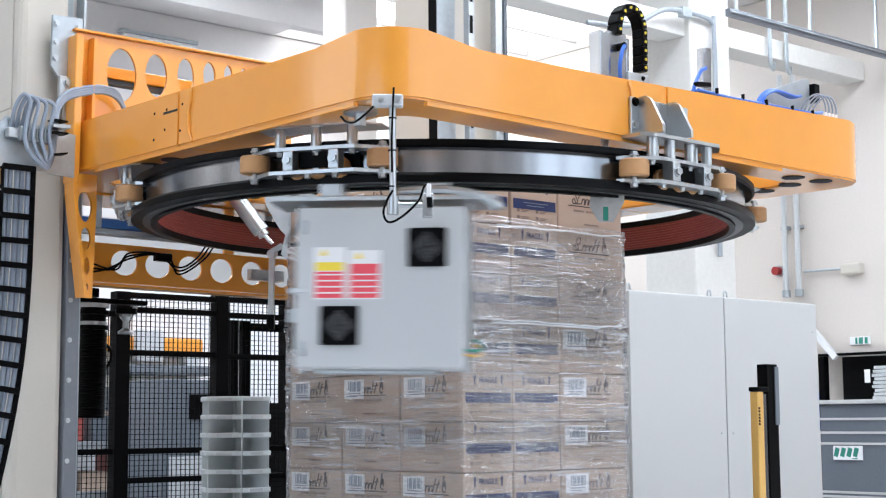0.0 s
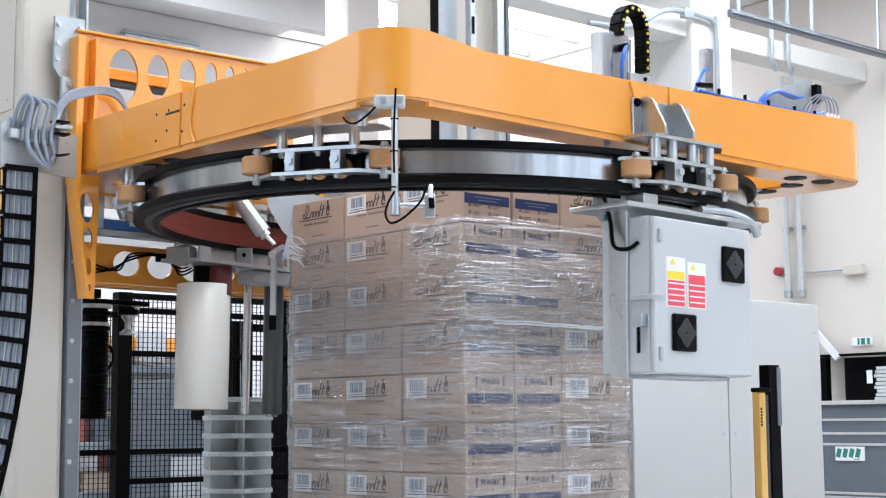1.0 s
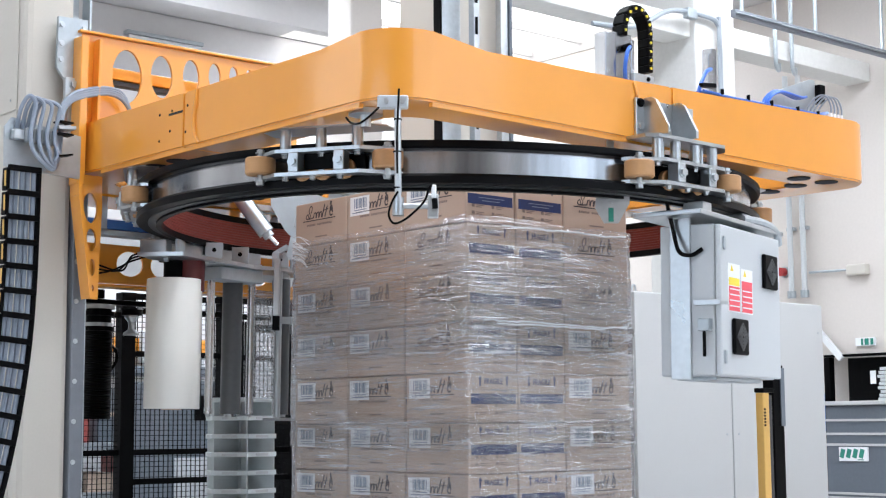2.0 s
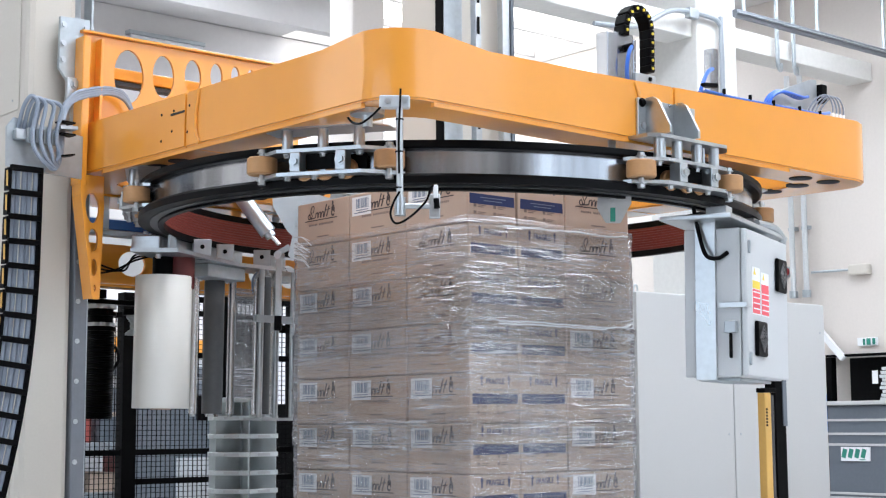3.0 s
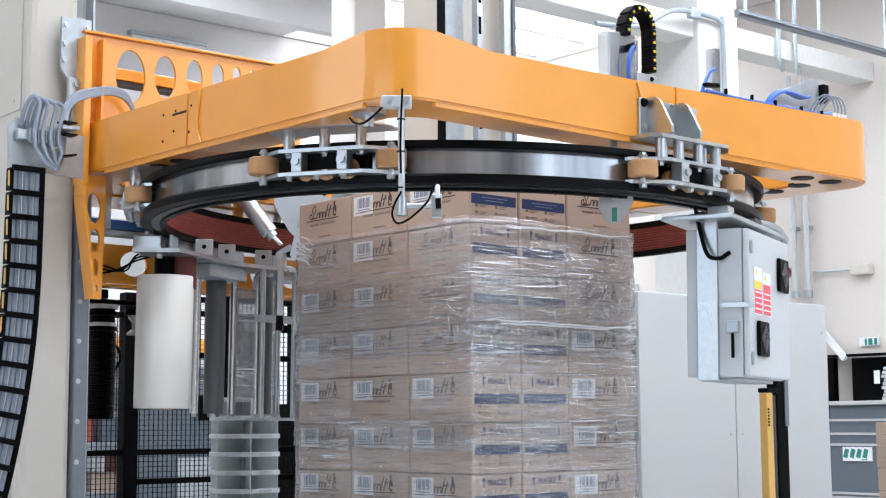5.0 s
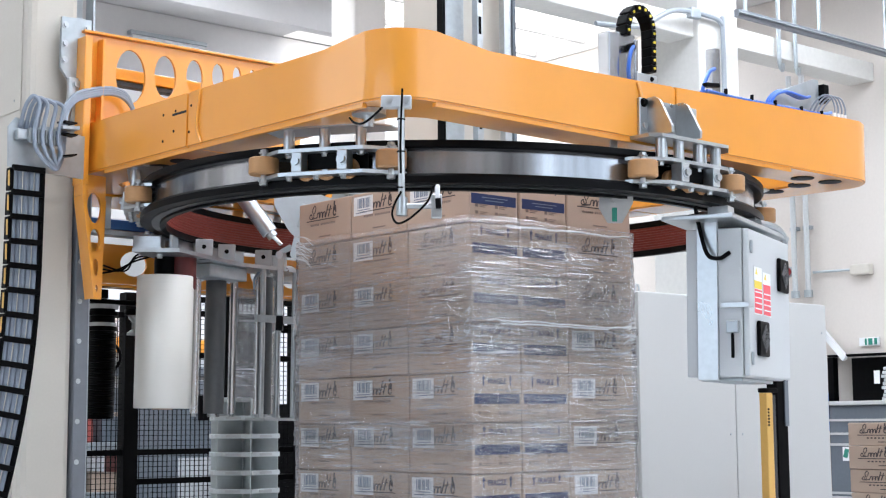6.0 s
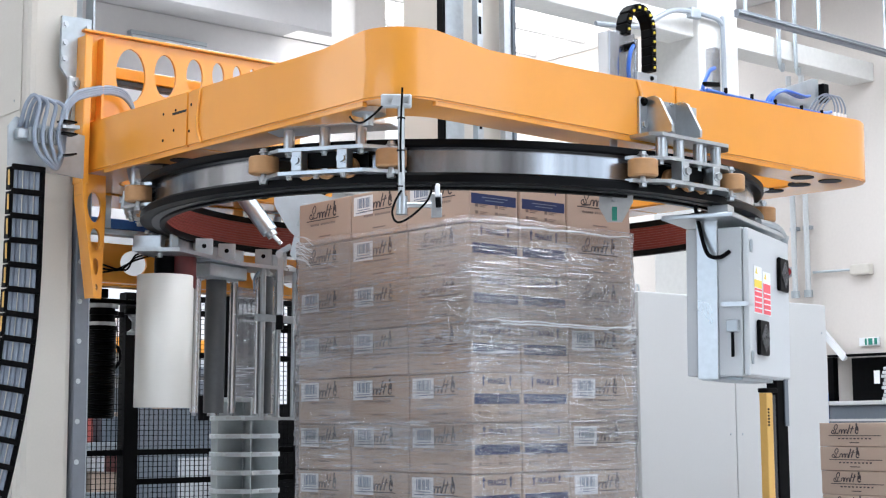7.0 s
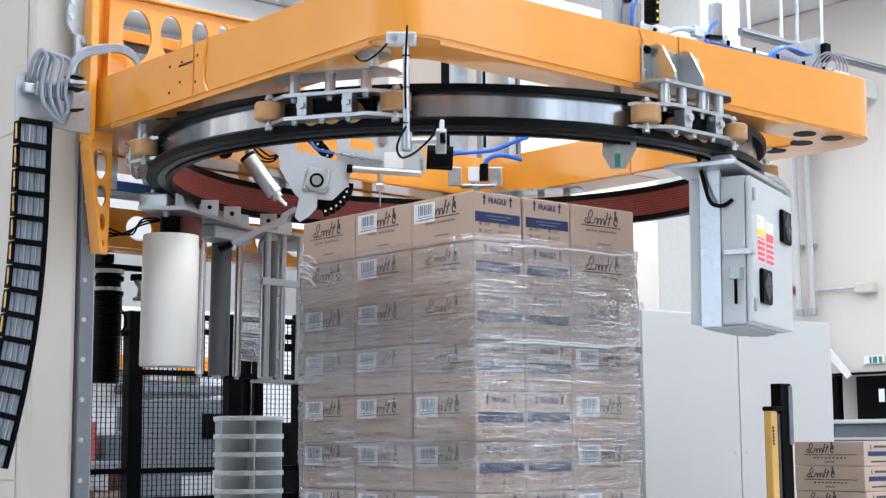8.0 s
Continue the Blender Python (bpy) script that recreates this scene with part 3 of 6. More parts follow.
    part("side_post", moved(box((W + 0.001, 0.09, z0 - 0.01), (W + 0.012, 0.16, z0 + H + 0.02), 0.002), M), STEEL, cab, "zinc plated hanger post")
    part("gland_plate", moved(box((0.05, 0.04, z0 - 0.012), (W - 0.08, D - 0.03, z0), 0.003), M), PLATE, cab)
    part("top_bracket", moved(box((-0.10, 0.02, z0 + H + 0.02), (W + 0.10, D + 0.05, z0 + H + 0.036), 0.004), M), STEEL, cab, "zinc plated mounting plate")
    for x in (0.05, W - 0.12):
        part("hanger_block", moved(box((x, 0.08, z0 + H + 0.04), (x + 0.07, 0.15, RB), 0.003), M), STEEL, cab)
    part("grey_hose", moved(hose([(W - 0.2, 0.05, z0 + H + 0.05), (W - 0.06, 0.03, z0 + H + 0.05), (W + 0.05, 0.03, z0 + H + 0.03), (W + 0.10, 0.04, z0 + H - 0.005)], 0.014), M), PLATE, cab, "grey conduit hose", True)
    part("cable", moved(hose([(-0.05, 0.16, z0 + H + 0.07), (-0.03, 0.15, z0 + H - 0.01), (-0.05, 0.12, z0 + H - 0.09), (-0.02, 0.09, z0 + H - 0.10), (-0.004, 0.06, z0 + H - 0.08)], 0.007), M), BLACK, cab, "black looping cable", True)
    return cab


electrical_cabinet()


# ---- film carriage and reel ----
def polar(rho, deg, z=0.0):
    return Vector((rho * math.cos(radians(deg)), rho * math.sin(radians(deg)), z))


def film_carriage():
    car = ring_thing("film_carriage", "zinc plated film carriage with steel and rubber rollers", "film carriage")
    zt, zbm = 2.055, 1.455
    pts = [polar(1.2, 140), polar(1.21, 118), polar(1.2, 88), polar(1.0, 88), polar(0.99, 110), polar(1.02, 140)]
    part("carriage_plate", extrude_plan([(p.x, p.y) for p in pts], zt, zt + 0.015), STEEL, car)
    for rho, deg, r, m, name in ((1.11, 117, 0.017, CHROME, "guide_roller"), (1.118, 109.5, 0.042, DARKROLL, "stretch_roller"), (1.10, 104.8, 0.017, CHROME, "guide_roller"),
                                 (1.02, 99, 0.03, DARKROLL, "stretch_roller"), (1.10, 97.5, 0.014, CHROME, "guide_roller"), (1.10, 92.3, 0.019, CHROME, "guide_roller")):
        c = polar(rho, deg)
        rl = part(name, rod((c.x, c.y, zbm), (c.x, c.y, zt - 0.03), r, seg=28), m, car, smooth=True)
        bm = rod((c.x, c.y, zt - 0.03), (c.x, c.y, zt), r * 0.55, seg=16)
        rod((c.x, c.y, zt - 0.022), (c.x, c.y, zt - 0.012), r * 0.9, bm, 16)
        part("upper_journal", bm, STEEL, rl, smooth=True)
        part("lower_journal", rod((c.x, c.y, zbm - 0.012), (c.x, c.y, zbm), r * 0.6, seg=16), STEEL, rl, smooth=True)
    c = polar(1.123, 130)
    part("reel_hub", rod((c.x, c.y, 1.985), (c.x, c.y, zt), 0.045, seg=24), BLACK, car, smooth=True)
    part("motor", rod((c.x + 0.06, c.y - 0.03, zt - 0.12), (c.x + 0.06, c.y - 0.03, zt), 0.05, seg=20), mat("dark_red_motor_paint", (0.10, 0.012, 0.012), 0.5), car, "dark red motor", True)
    part("gear_case", moved(box((-0.06, -0.13, zt - 0.055), (0.06, 0.13, zt - 0.001), 0.006), pose(polar(1.08, 112).x, polar(1.08, 112).y, 0, 0, 0, 112)), PLATE, car, "grey gear case")
    part("side_plate", moved(box((-0.04, -0.16, zt + 0.016), (-0.028, 0.22, RB - 0.005), 0.003), pose(polar(1.12, 118).x, polar(1.12, 118).y, 0, 0, 0, 118)), STEEL, car)
    for deg in (136, 127):
        q = polar(1.15, deg)
        part("slide_block", moved(box((-0.05, -0.03, zt + 0.016), (0.06, 0.03, zt + 0.07), 0.005), pose(q.x, q.y, 0, 0, 0, deg)), STEEL, car)
        part("block_bolt", bolt((q.x - 0.03, q.y - 0.03, zt + 0.07), (0, 0, 1), 0.01, 0.012, bmesh.new()), STEEL, car)
    q = polar(1.17, 134)
    part("end_block", moved(box((-0.03, -0.03, zt), (0.03, 0.03, RB - 0.003), 0.004), pose(q.x, q.y, 0, 0, 0, 134)), STEEL, car, "grey end block")
    q0, q1 = polar(1.0, 90), polar(1.0, 103)
    part("base_plate", slab((q0.x, q0.y, zbm - 0.02), (q1.x, q1.y, zbm - 0.02), 0.12, 0.012), STEEL, car)
    for k in range(3):
        q = polar(1.0, 91 + 5 * k)
        part("frame_bar", rod((q.x, q.y, zbm - 0.014), (q.x, q.y, zt), 0.012, seg=12), STEEL, car, smooth=True)
    part("cross_bar", slab((q0.x, q0.y, 1.85), (q1.x, q1.y, 1.85), 0.02, 0.03), PLATE, car)
    q2, q3 = polar(1.1, 105), polar(1.1, 97.5)
    part("film_web", slab((q2.x, q2.y, 1.75), (q3.x, q3.y, 1.75), 0.0006, 0.46), FILM, car, "clear film between the rollers")
    for k in range(5):
        q = polar(1.12, 96 + 6 * k)
        part("cable", hose([(q.x, q.y, zt + 0.05), (q.x - 0.02, q.y - 0.04, zt + 0.02 + 0.01 * k), (q.x - 0.05, q.y - 0.03, zt - 0.03), (q.x - 0.03, q.y, zt - 0.09)], 0.005), BLACK if k % 2 else GREYCABLE, car, smooth=True)
    rnd = random.Random(5)
    for k in range(16):
        q = polar(rnd.uniform(1.04, 1.17), 92 + 2.9 * k)
        part("plate_bolt", bolt((q.x, q.y, zt + 0.015), (0, 0, 1), 0.009, 0.012, bmesh.new()), STEEL, car)
        if k % 2:
            part("nut", bolt((q.x, q.y, zt), (0, 0, -1), 0.010, 0.014, bmesh.new()), STEEL, car)
    for deg in (123, 113, 100):
        q = polar(1.02, deg)
        part("angle_bracket", moved(box((-0.006, -0.035, zt + 0.016), (0.004, 0.035, zt + 0.085), 0.002), pose(q.x, q.y, 0, 0, 0, 52)), PLATE, car)
        part("bracket_hole", moved(rod((-0.0075, 0.0, zt + 0.055), (-0.0065, 0.0, zt + 0.055), 0.009, seg=14), pose(q.x, q.y, 0, 0, 0, 52)), BLACK, car)
    for k, (r0, d0) in enumerate(((1.16, 131), (1.13, 124), (1.17, 120))):
        q = polar(r0, d0)
        part("air_fitting", rod((q.x, q.y, zt + 0.016), (q.x, q.y, zt + 0.06), 0.011, seg=10), BLACK if k == 1 else CHROME, car, smooth=True)
    for deg in (134, 120, 106, 93):
        p = polar(1.07, deg)
        part("hanger", moved(box((-0.006, -0.04, zt + 0.015), (0.006, 0.04, RB), 0.002), pose(p.x, p.y, 0, 0, 0, deg)), PLATE, car)
        part("hanger_hole", moved(rod((0.0065, 0.0, zt + 0.055), (0.0075, 0.0, zt + 0.055), 0.008, seg=14), pose(p.x, p.y, 0, 0, 0, deg)), BLACK, car)
    return car


def film_reel():
    reel = ring_thing("film_reel", "full white reel of stretch film hanging on the carriage", "film reel")
    c = polar(1.123, 130)
    part("film_roll", moved(lathe([(0.03, 1.472), (0.107, 1.472), (0.109, 1.475), (0.109, 1.978), (0.107, 1.981), (0.03, 1.981)], 64), pose(c.x, c.y, 0)), REELMAT, reel, smooth=True)
    part("core", moved(lathe([(0.028, 1.468), (0.039, 1.468), (0.039, 1.985), (0.028, 1.985)], 32), pose(c.x, c.y, 0)), CARD, reel, "cardboard core", True)


film_carriage()
film_reel()


# ---- wrapped load ----
A, B, H, BASE = 0.333, 0.2286, 0.1678, 1.42 + (1.24 - 1.42) * 0.925 - 6 * 0.1678


def swash_mark(bm, x, y, z, h):
    """A flowing ribbon, two tall strokes and a small upright figure, as plain printed shapes; h is its height."""
    def ribbon(pts, w):
        for (a, b), (c, d) in zip(pts, pts[1:]):
            slab((x, y - a * h, z + b * h), (x, y - c * h, z + d * h), w, 0.0007, bm, (1, 0, 0))
    def arc(cx, cy, rx, ry, a0, a1, lean=0.0):
        n = max(3, int(abs(a1 - a0) / 36))
        return [(cx + rx * math.cos(radians(a0 + (a1 - a0) * k / n)) + lean * ry * math.sin(radians(a0 + (a1 - a0) * k / n)), cy + ry * math.sin(radians(a0 + (a1 - a0) * k / n))) for k in range(n + 1)]
    ribbon(arc(0.58, 0.72, 0.2, 0.3, -60, 200, 0.3) + arc(0.28, 0.25, 0.28, 0.2, 60, -250, 0.3) + [(0.35, 0.06), (0.9, 0.1)], 0.0042)
    for k in range(3):
        ribbon([(0.95 + 0.36 * k, 0.08), (1.06 + 0.36 * k, 0.46)] + arc(1.18 + 0.36 * k, 0.34, 0.1, 0.14, 150, 0, 0.3) + [(1.25 + 0.36 * k, 0.06), (1.32 + 0.36 * k, 0.1)], 0.0044)
    ribbon([(2.05, 0.05), (2.4, 1.0)], 0.0056)
    ribbon([(2.4, 0.05), (2.72, 0.85)], 0.0056)
    ribbon([(2.3, 0.55), (2.85, 0.6)], 0.0036)
    ribbon(arc(3.2, 0.28, 0.18, 0.22, 0, 330), 0.006)
    ribbon([(3.08, 0.4), (3.14, 0.75), (3.3, 0.8), (3.36, 0.45)], 0.007)
    ribbon([(3.16, 0.85), (3.2, 1.15)], 0.009)
    ribbon([(3.02, 0.62), (3.42, 0.6)], 0.005)


def carton(sticker):
    """A carton with its long side along y; it stands on z = 0 with its corner at the origin."""
    ob = thing("carton", "brown corrugated cardboard carton with dark printing, wrapped on the pallet", "carton", group="cartons of the wrapped load")
    g = 0.0028
    part("body", box((g, g, 0), (B - g, A - g, H - 0.0035), 0.005), CARD, ob)
    # long sides: a flowing swash mark, a rule and small lines
    bm = bmesh.new()
    swash_mark(bm, g - 0.0006, A * 0.78, 0.099, 0.050)
    part("logo_mark", bm, GREYINK, ob)
    part("rule", slab((g - 0.0006, A * .84, .094), (g - 0.0006, A * .22, .094), .0036, 0.0008, None, (1, 0, 0)), GREYINK, ob)
    bm = bmesh.new()
    for k in range(17):
        if k != 6:
            slab((g - 0.0006, A * (.76 - .028 * k), .077), (g - 0.0006, A * (.74 - .028 * k), .077), .0075, 0.0008, bm, (1, 0, 0))
    tagged(part("text_bar", bm, FADED, ob, "faint printed line"), kind="stuff")
    part("small_text_bar", slab((g - 0.0006, A * .60, .030), (g - 0.0006, A * .38, .030), .005, 0.0008, None, (1, 0, 0)), FADED, ob)
    if sticker:
        st = part("sticker", box((-0.001 + g, A * .60, .083), (0 + g, A * .94, .152)), PAPER, ob, "white barcode sticker")
        bm = bmesh.new()
        for k in range(11):
            box((-0.0016 + g, A * (.645 + .021 * k), .109), (-0.0011 + g, A * (.645 + .021 * k + (.008, .013, .017)[k % 3]), .145), 0, bm)
        box((-0.0016 + g, A * .65, .1005), (-0.0011 + g, A * .87, .1035), 0, bm)
        box((-0.0016 + g, A * .70, .091), (-0.0011 + g, A * .90, .094), 0, bm)
        tagged(part("barcode", bm, BARINK, st), kind="stuff")
    # short sides: word, arrows, dark band and symbols
    part("word", moved(word("FRAGILE", 0.0245), Matrix.Translation((B / 2, g - 0.0004, 0.136)) @ pose(0, 0, 0, 90) @ Matrix.Diagonal((0.92, 1.12, 1, 1))), INK, ob)
    bm = bmesh.new()
    for s in (-1, 1):
        x = B / 2 + s * 0.061
        box((x - .003, g - .001, .121), (x + .003, g, .148), 0, bm)
        v = [bm.verts.new(c) for c in ((x - .009, g - .001, .143), (x + .009, g - .001, .143), (x, g - .001, .159))]
        bm.faces.new(v)
    tagged(part("arrow_marks", bm, INK, ob), kind="stuff")
    band = part("dark_band", box((.012, g - .001, .061), (B - .012, g, .096)), INK, ob, "dark blue printed band")
    bm = bmesh.new()
    box((.06, g - .0016, .083), (B - .05, g - .0011, .0855), 0, bm)
    box((.075, g - .0016, .073), (B - .07, g - .0011, .0755), 0, bm)
    part("text_bar", bm, BARINK, band)
    bm = bmesh.new()
    for x in (.03, .12):
        for z in (.05, .026):
            box((x, g - .001, z), (x + .012, g, z + .011), 0, bm)
            box((x + .02, g - .001, z + .006), (x + .055, g, z + .009), 0, bm)
            box((x + .02, g - .001, z), (x + .045, g, z + .003), 0, bm)
    tagged(part("symbol_marks", bm, FADED, ob), kind="stuff")
    return ob


def wrapped_load():
    pal = thing("pallet", "wooden pallet under the wrapped cartons", "pallet")
    for x in (0.0, 0.34, 0.68):
        part("bearer", box((x, 0, BASE - 0.14), (x + 0.1, 3 * A, BASE - 0.0205)), WOOD, pal)
    for k in range(6):
        part("deck_board", box((-0.005, k * 0.182, BASE - 0.02), (0.8, k * 0.182 + 0.1, BASE - 0.001)), WOOD, pal)
    tall = carton(True)
    bare = carton(False)
    bare_left = {12: (2,), 11: (2, 0), 10: (0,), 9: (0,)}
    rnd = random.Random(4)
    first = {True: True, False: True}
    def put(st, m):
        ob = tall if st else bare
        if first[st]:
            first[st] = False
            ob.matrix_basis = m
        else:
            copy_thing(ob, m)
    for row in range(2, 14):
        z = BASE + (row - 2) * H
        for k in range(3):
            for x in (0, B):
                st = not (x == 0 and k in bare_left.get(row - 1, ()))
                put(st, pose(x + rnd.uniform(-.002, .002), k * A + rnd.uniform(-.002, .002), z, 0, 0, rnd.uniform(-.25, .25)))
        for k in range(4):
            put(not (k == 0 and row > 10), pose(2 * B + A + rnd.uniform(-.002, .003), k * (B + 0.028) + rnd.uniform(-.002, .002), z, 0, 0, 90 + rnd.uniform(-.3, .3)))


wrapped_load()


def stretch_film():
    """Film wound round the load: overlapping rumpled bands, each with a ragged edge."""
    ob = thing("stretch_film", "clear stretch film wound in bands tightly round the cartons", "stretch film")
    lx, ly = 2 * B + A, 3 * A
    spans = [(0.0, 2.9), (2.3, 5.2), (4.6, 7.1), (6.5, 9.0), (8.35, 11.12)]
    # (from row, to row, sides from the west face on, material); the doubled windings lie outermost
    bands = [(h0, h1, 4, FILM) for h0, h1 in spans] + [(9.05, 10.1, 2, FILM_LAYERS)]
    for b, (h0, h1, sides, film) in enumerate(bands):
        bm = bmesh.new()
        e = 0.005 + 0.0035 * (b % 2) if b < len(spans) else 0.0125 + 0.003 * (b - len(spans))
        loop = []
        for (x0, y0), (x1, y1) in (((-e, ly + e), (-e, -e)), ((-e, -e), (lx + e, -e)), ((lx + e, -e), (lx + e, ly + e)), ((lx + e, ly + e), (-e, ly + e)))[:sides]:
            n = 64
            loop += [(x0 + (x1 - x0) * k / n, y0 + (y1 - y0) * k / n) for k in range(n)]
        rows = 34
        grid = []
        for j in range(rows + 1):
            row = []
            for x, y in loop:
                top = BASE + h1 * H + 0.022 * noise.noise(Vector((x * 3.1, y * 3.1, b * 7.0)))
                low = BASE + h0 * H + (0.018 * noise.noise(Vector((x * 3.7, y * 3.7, b * 5.0 + 2))) if b else 0.0)
                z = low + (top - low) * j / rows
                d = 0.0035 * noise.noise(Vector((x * 4 + y * 4, z * 30, b))) + 0.003 * noise.noise(Vector((x * 9, y * 9, z * 70)))
                if j > rows - 3:
                    d += 0.004 * abs(noise.noise(Vector((x * 12, y * 12, b + 3.0))))
                d = max(d, -0.003)
                px, py = x, y
                px += -d if x < 0 else (d if x > lx else 0)
                py += -d if y < 0 else (d if y > ly else 0)
                row.append(bm.verts.new((px, py, z)))
            grid.append(row)
        n = len(loop)
        for r, s in zip(grid, grid[1:]):
            for i in range(n if sides == 4 else n - 1):
                bm.faces.new((r[i], r[(i + 1) % n], s[(i + 1) % n], s[i]))
        w = part("film_band", bm, film, ob)
        for q in w.data.polygons:
            q.use_smooth = True


stretch_film()


def bunched_edges():
    """Ropes of bunched film where a winding ends."""
    ob = bpy.data.objects["stretch_film"]
    lx, ly = 2 * B + A, 3 * A
    for z, amp, span in ((BASE + 10.98 * H, 0.008, (97, 150)), (BASE + 9.03 * H, 0.010, (90, 150)), (BASE + 8.98 * H, 0.006, (95, 140))):
        pts = []
        for k in range(span[0], span[1]):
            s = k / 150 * (ly + lx)
            x, y = (-0.008, ly - s) if s < ly else (s - ly - 0.008, -0.009)
            pts.append((x, y, z + amp * noise.noise(Vector((s * 7, z, 0))) + 0.5 * amp * noise.noise(Vector((s * 31, z, 4)))))
        bm = hose(pts, 0.003, None, 6, 1)
        for v in bm.verts:
            f = 0.55 + 0.9 * abs(noise.noise(v.co * 23))
            v.co.z += (f - 1) * 0.003
            v.co += Vector((noise.noise(v.co * 60), noise.noise(v.co * 61 + Vector((3, 1, 2))), noise.noise(v.co * 57))) * 0.002
        part("bunched_edge", bm, FILMEDGE, ob, "white bunched film edge", True)
    # loose gathered strands at the load's edges
    rnd = random.Random(12)
    for at, z, m, way in (((-0.012, ly - 0.005), BASE + 11.0 * H, 26, (0, -1)), ((lx + 0.004, -0.012), BASE + 9.0 * H, 10, (-1, 0)), ((-0.016, -0.016), BASE + 9.05 * H, 9, (0.4, 0.9))):
        bm = bmesh.new()
        for k in range(m):
            z0, l = z + rnd.uniform(-0.055, 0.04), rnd.uniform(0.02, 0.11)
            x0, y0 = at[0] + rnd.uniform(-.006, .0), at[1] + rnd.uniform(-.004, .004)
            hose([(x0, y0, z0), (x0 + way[0] * l * .5, y0 + way[1] * l * .5, z0 - l * rnd.uniform(.0, .2)), (x0 + way[0] * l, y0 + way[1] * l, z0 - l * rnd.uniform(.1, .45))], rnd.uniform(0.0006, 0.0018), bm, 5, 3)
        tagged(part("film_tuft", bm, FILMEDGE, ob, "white gathered tuft of film", True), kind="stuff")


bunched_edges()


# ---- what hangs on the frame ----
def roller_unit(deg, hung):
    """A carriage of rollers that guides the ring: two drums, three running wheels, two bent plates and stand-offs."""
    ru = thing("roller_unit", "zinc plated roller carriage with tan rollers guiding the ring", "roller unit", (CX, CY, 0), "roller carriages round the ring")
    M = pose(0, 0, 0, 0, 0, deg - 90)      # local y points outwards
    def bent(z):
        pts = [(-0.245, 1.11), (-0.235, 1.135), (-0.14, 1.205), (0.14, 1.205), (0.235, 1.135), (0.245, 1.11), (0.2, 1.095), (0.12, 1.155), (-0.12, 1.155), (-0.2, 1.095)]
        return moved(extrude_plan(pts, z, z + 0.011), M)
    part("upper_plate", bent(2.238), STEEL, ru)
    part("lower_plate", bent(2.166), STEEL, ru)
    for s in (-1, 1):
        c = (s * 0.212, 1.16)
        d = part("drum", moved(lathe([(0.012, 2.182), (0.043, 2.182), (0.047, 2.186), (0.047, 2.231), (0.043, 2.235), (0.012, 2.235)], 32), M @ pose(c[0], c[1] - 0.005, 0)), ROLLER, ru, "tan polyurethane guide drum", True)
        bm = rod((c[0], c[1] - 0.005, 2.15), (c[0], c[1] - 0.005, 2.262), 0.009, seg=10)
        bolt((c[0], c[1] - 0.005, 2.249), (0, 0, 1), 0.012, 0.012, bm)
        bolt((c[0], c[1] - 0.005, 2.166), (0, 0, -1), 0.013, 0.016, bm)
        part("axle_bolt", moved(bm, M), STEEL, d)
        part("clamp_block", moved(box((s * 0.075 - 0.017, 1.165, 2.177), (s * 0.075 + 0.017, 1.212, 2.238), 0.003), M), STEEL, ru)
        bm = bolt((s * 0.075, 1.212, 2.208), (0, 1, 0), 0.013, 0.012, bmesh.new())
        part("hex_bolt", moved(bm, M), STEEL, ru)
    for k in (-1, 0, 1):
        y = 1.135 + (0.012 if k == 0 else 0)
        w = part("running_wheel", moved(lathe([(0.008, -0.014), (0.03, -0.014), (0.034, -0.01), (0.034, 0.01), (0.03, 0.014), (0.008, 0.014)], 28), M @ pose(k * 0.068, y + 0.004, 2.190, 90, 0, 0)), ROLLER, ru, "tan running wheel", True)
        part("wheel_hub", moved(rod((k * 0.068, y - 0.005, 2.190), (k * 0.068, y + 0.023, 2.190), 0.010, seg=14), M), PLATE, w)
        part("plate_bolt", moved(bolt((k * 0.09 + 0.02, 1.185, 2.166), (0, 0, -1), 0.009, 0.012, bmesh.new()), M), STEEL, ru)
    part("front_housing", moved(box((-0.055, 1.168, 2.188), (0.055, 1.174, 2.237), 0.002), M), BLACK, ru, "black front housing")
    part("housing", moved(box((-0.13, 1.128, 2.18), (0.13, 1.134, 2.237), 0.002), M), BLACK, ru, "black inner housing")
    top = 2.312
    for k in (-0.12, -0.035, 0.06, 0.145) if not hung else (-0.12, 0.0, 0.12):
        part("stand_off", moved(rod((k, 1.17, 2.249), (k, 1.17, top), 0.017, seg=18), M), STEEL, ru, smooth=True)
        part("stand_off_bolt", moved(bolt((k, 1.17, 2.238), (0, 0, -1), 0.01, 0.012, bmesh.new()), M), STEEL, ru)
    if not hung:
        for k in (-0.09, 0.10):
            part("tie_rod", moved(rod((k, 1.15, 2.249), (k, 1.15, top), 0.007, seg=10), M), STEEL, ru)
    part("top_plate", moved(extrude_plan([(-0.21, 1.075), (-0.21, 1.15), (-0.15, 1.2), (0.17, 1.2), (0.2, 1.17), (0.2, 1.075)], top, top + 0.005 + (0.006 if not hung else 0)), M), STEEL, ru)
    LIFTED.append(ru)
    return ru


for deg in (-150, -90, -30, 30, 90, 150):
    roller_unit(deg, deg != -90)


